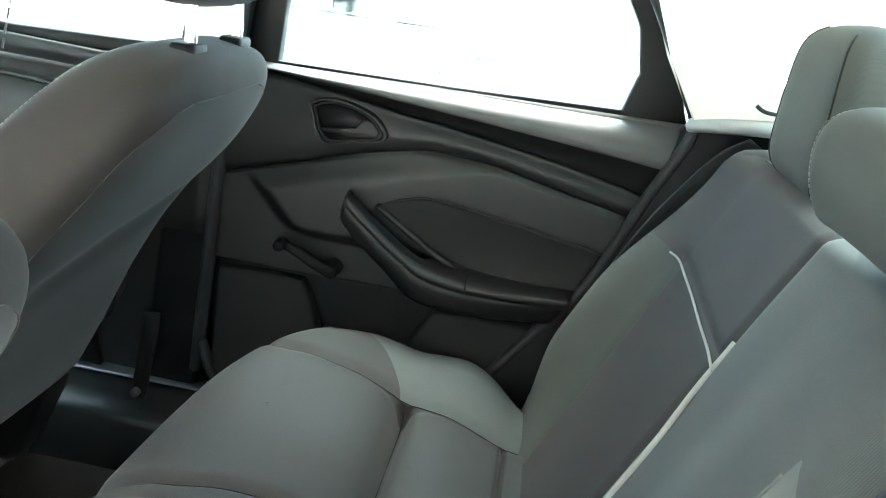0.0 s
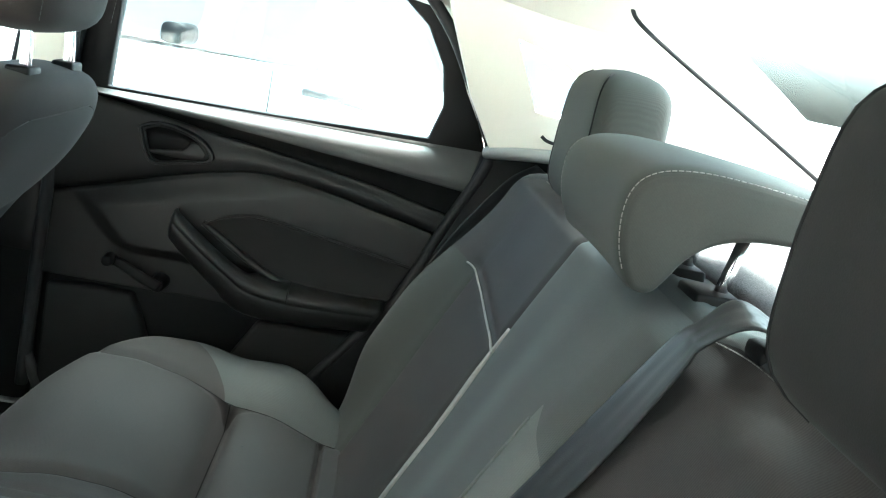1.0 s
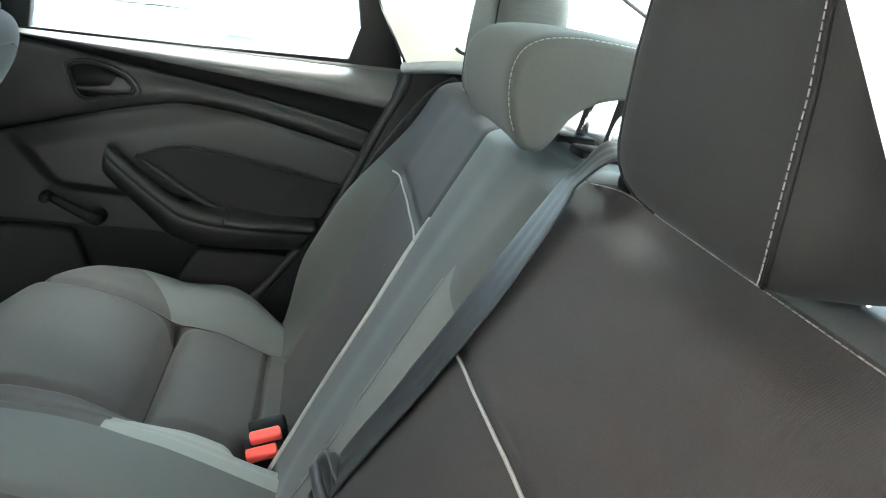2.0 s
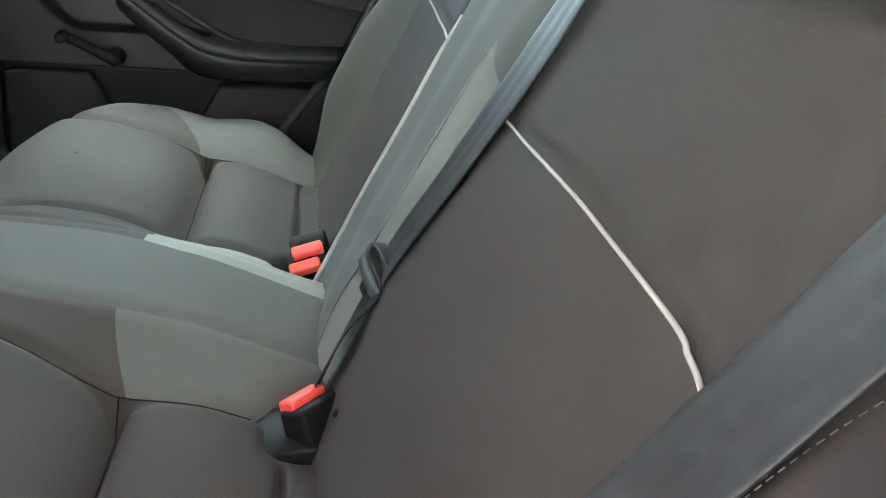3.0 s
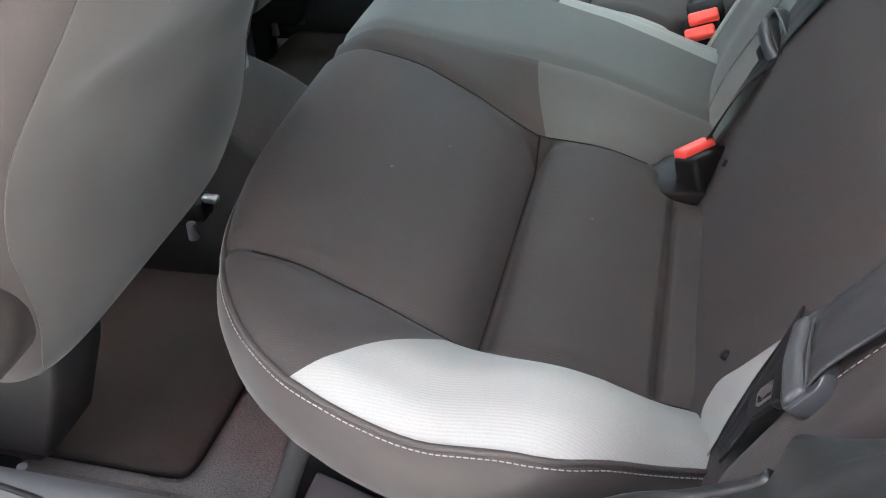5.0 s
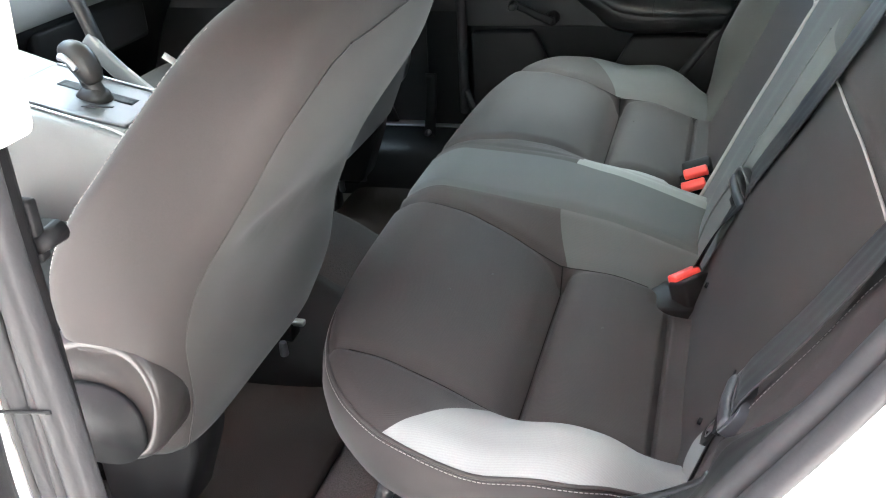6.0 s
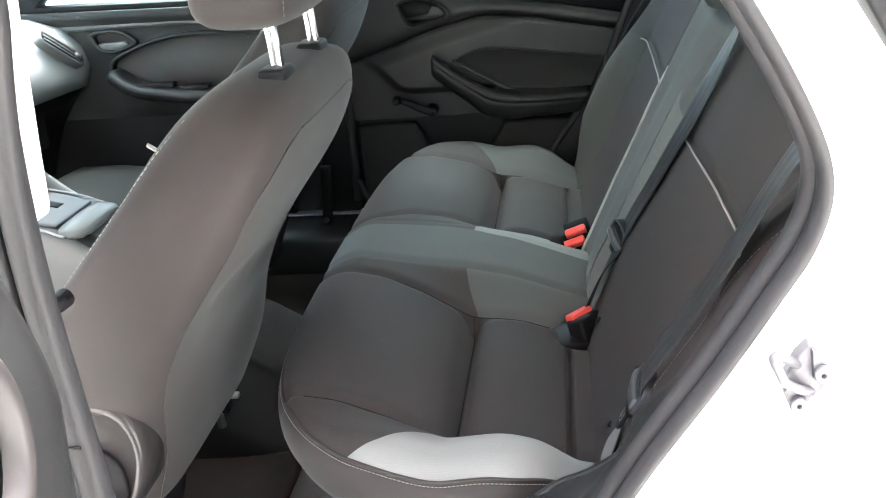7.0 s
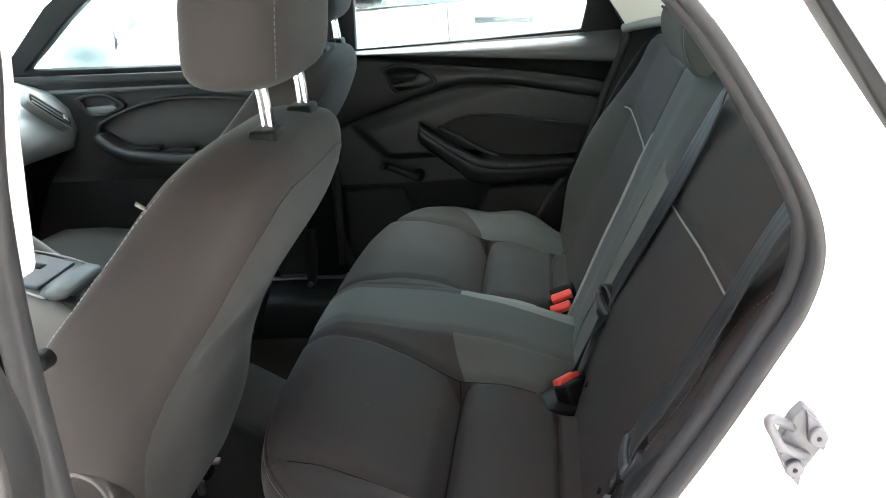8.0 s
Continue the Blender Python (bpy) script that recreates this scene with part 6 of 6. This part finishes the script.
def vent(cy, cz, turn, w, h):
    m = Matrix.Translation((-1.218 + 0.05 * (abs(cy) / 0.70) ** 3, cy, cz)) @ pose(0, 0, 0, 0, -24, 0) @ pose(0, 0, 0, turn, 0, 0)
    bm = slab([(a * w, b * h) for a, b in oval(1, 1, 5, 32)], "x", -0.012, 0.010)
    bm.transform(m)
    v = part("vent", bm, M_SATIN, dash, "grey air vent bezel", bevel=0.003)
    bm = slab([(a * (w - 0.006), b * (h - 0.006)) for a, b in oval(1, 1, 5, 32)], "x", -0.002, 0.0115)
    bm.transform(m)
    part("vent_mouth", bm, M_PLASTIC, v)
    for k in range(3):
        part("vent_slat", box(0.0118, 0, -h * 0.5 + h * 0.5 * k, 0.003, w * 1.7, 0.0028, m), M_SATIN, v)
    part("vent_tab", box(0.014, w * 0.62, 0, 0.006, 0.014, 0.012, m), M_SATIN, v, bevel=0.002)
    return v


vent(0.595, 0.903, -42, 0.066, 0.019)
for cy in (0.12, -0.12):
    vent(cy, 0.895, 0, 0.070, 0.026)
stack = box(-1.235, 0, 0.79, 0.04, 0.20, 0.10, None)
part("control_panel", stack, M_PLASTIC, dash, "black heater control panel", bevel=0.008)
for yy in (-0.065, 0.0, 0.065):
    part("control_knob", rod((-1.215, yy, 0.80), (-1.185, yy, 0.805), 0.022, 24, 0.019), M_SATIN, dash, "round heater knob", bevel=0.002)
part("glovebox", box(-1.262, 0.40, 0.74, 0.03, 0.36, 0.10, None), M_PLASTIC, dash, "black glovebox lid", bevel=0.012)
wheel = thing("steering_wheel", "black steering wheel in front of the driver seat", "steering wheel", (-1.12, -0.40, 0.86))
WM = Matrix.Translation((-1.10, -0.40, 0.86)) @ pose(0, 0, 0, 0, -25, 0)
circle = [WM @ Vector((0, 0.18 * math.cos(a), 0.18 * math.sin(a))) for a in np.linspace(0, 2 * math.pi, 49)[:-1]]
part("rim", sweep(circle, lambda k: ring(0.015, 10), up=(1, 0, 0.1), closed=True), M_PLASTIC, wheel)
part("hub", loft([[WM @ Vector((x, a * r, b * r)) for a, b in oval(1, 0.9, 2.6, 24)] for x, r in ((-0.04, 0.05), (-0.02, 0.075), (0.01, 0.07), (0.02, 0.05))]), M_PLASTIC, wheel)
for ang in (0, 180, 270):
    a = radians(ang)
    part("spoke", rod(WM @ Vector((0, 0.05 * math.cos(a), 0.05 * math.sin(a))), WM @ Vector((0, 0.175 * math.cos(a), 0.175 * math.sin(a))), 0.014, 10), M_SATIN, wheel, "grey spoke")

# ---- lower trim at the open doorway ----
guard = thing("seat_base_trim", "black plastic trim with a pocket below the bench", "trim", (-0.33, -0.52, 0.45))
part("left_post", sweep(spline([(-0.392, -0.548, 0.41), (-0.374, -0.545, 0.47), (-0.357, -0.542, 0.52), (-0.342, -0.54, 0.560)], 16), lambda k: oval(0.009, 0.013, 2.6, 12), up=(0, 1, 0)), M_HOUSING, guard, "dark plastic edge")
part("top_bar", sweep(spline([(-0.344, -0.538, 0.562), (-0.31, -0.538, 0.556), (-0.28, -0.538, 0.542), (-0.255, -0.538, 0.522)], 16), lambda k: oval(0.010, 0.010, 2.6, 12), up=(0, 1, 0)), M_PLASTIC, guard)
part("right_post", sweep(spline([(-0.257, -0.54, 0.525), (-0.244, -0.543, 0.495), (-0.235, -0.548, 0.45), (-0.235, -0.55, 0.41)], 12), lambda k: oval(0.008, 0.012, 2.6, 12), up=(0, 1, 0)), M_SILL, guard, "grey plastic edge")
part("pocket_back", slab([(-0.40, 0.40), (-0.35, 0.56), (-0.25, 0.54), (-0.2, 0.52), (-0.1, 0.53), (-0.1, 0.40)], "y", -0.495, -0.485), M_PLASTIC, guard)
part("cover_plate", slab([(-0.362, -0.60), (-0.358, -0.505), (-0.25, -0.535), (-0.2, -0.60)], "z", 0.462, 0.472), M_SILL, guard, "grey cover plate", bevel=0.004)
part("rail", sweep(spline([(-0.33, -0.60, 0.47), (-0.27, -0.62, 0.53), (-0.21, -0.636, 0.588), (-0.15, -0.643, 0.637), (-0.122, -0.648, 0.656), (-0.098, -0.656, 0.668), (-0.085, -0.668, 0.665)], 30), lambda k: oval(0.006, 0.005, 2.2, 12)), M_PLASTIC, guard, "black raised edge")


# ---- outside ----
structure("ground", grid(lambda u, v: Vector(((u - 0.5) * 400, (v - 0.5) * 400, 0.06)), 4, 4), M_GROUND, "pale sunlit concrete yard")


def parked_car(y, label):
    ob = thing("parked_car", label, "car", (-0.4, y + 0.9, 0.06))
    side = []
    for yy, k in ((0.0, 1.0), (0.03, 1.01), (1.70, 1.01), (1.73, 1.0)):
        outl = [(-2.6, 0.30), (-2.62, 0.62), (-2.5, 0.80), (-1.6, 0.93), (0.0, 0.985), (1.6, 1.0), (1.95, 0.98), (2.0, 0.62), (1.95, 0.30)]
        side.append([(p[0] * k, y + yy, 0.65 + (p[1] - 0.65) * k) for p in outl])
    part("body", loft(side), M_WHITE, ob, "white painted body", bevel=0.03)
    cab = []
    for z, a, b, ins in ((0.97, -1.75, 1.55, 0.06), (1.2, -1.2, 1.25, 0.14), (1.42, -0.75, 0.95, 0.24), (1.47, -0.5, 0.7, 0.34)):
        cab.append([(a, y + ins, z), (b, y + ins, z), (b, y + 1.73 - ins, z), (a, y + 1.73 - ins, z)])
    part("roof", loft(cab), M_WHITE, ob, "white roof", bevel=0.02)
    for x0, x1, x2, x3 in ((-1.45, -0.33, -0.37, -0.83), (-0.29, 0.86, 0.66, -0.33)):
        bm = bmesh.new()
        vs = [bm.verts.new(p) for p in ((x0, y + 0.055, 0.985), (x1, y + 0.055, 0.972), (x2, y + 0.205, 1.38), (x3, y + 0.205, 1.38))]
        bm.faces.new(vs)
        ret = bmesh.ops.extrude_face_region(bm, geom=bm.faces[:])
        for v in [g for g in ret["geom"] if isinstance(g, bmesh.types.BMVert)]:
            v.co.y -= 0.012
        part("window", bm, M_DARKGLASS, ob, "reflecting side window", smooth=False)
    for x in (-0.362, 0.65):
        part("door_handle", sweep(spline([(x, y - 0.002, 0.905), (x + 0.02, y - 0.03, 0.908), (x + 0.12, y - 0.034, 0.905), (x + 0.19, y - 0.03, 0.898), (x + 0.21, y - 0.002, 0.895)], 20), lambda k: oval(0.010, 0.014, 2, 10)), M_DOORUP, ob, "grey door handle")
    part("door_gap", box(-0.47, y - 0.001, 0.66, 0.006, 0.004, 0.6), M_DOORUP, ob)
    mir = loft([[(-0.755 + a * 0.032 + dx, yy, 1.015 + b * 0.032) for a, b in oval(1, 1, 3, 18)] for dx, yy in ((0, y + 0.03), (0.0, y - 0.03), (-0.008, y - 0.10), (-0.015, y - 0.14))])
    part("door_mirror", mir, M_PLASTIC, ob, "black door mirror")
    for x in (-1.75, 1.05):
        w = part("wheel", rod((x, y - 0.01, 0.37), (x, y + 0.2, 0.37), 0.31, 32), M_TYRE, ob)
        part("rim", rod((x, y - 0.016, 0.37), (x, y + 0.0, 0.37), 0.2, 24), M_SILVER, w)
    return ob


parked_car(2.35, "white parked car with grey door handles beside the far door")

building = thing("building", "pale two-storey building with teal windows and a red band", "building", (0, -9.0, 0.06))
part("wall", box(-1.0, -9.0, 3.5, 30, 3, 7.0), M_WALL, building, "pale plaster wall", smooth=False)
part("fascia", box(-1.0, -7.4, 6.3, 30, 0.3, 0.8), M_REDPAINT, building, "red painted fascia", smooth=False)
for row in (2.0, 4.7):
    for k in range(13):
        fx = -14.8 + 2.3 * k
        wdw = part("window", box(fx, -7.48, row, 1.8, 0.06, 1.4), M_TEAL, building, "teal glass window", smooth=False)
        for d in (-0.9, -0.3, 0.3, 0.9):
            part("mullion", box(fx + d, -7.43, row, 0.07, 0.06, 1.44), M_SATIN, wdw, smooth=False)
        part("sill", box(fx, -7.4, row - 0.75, 1.9, 0.2, 0.08), M_WALL, wdw, smooth=False)
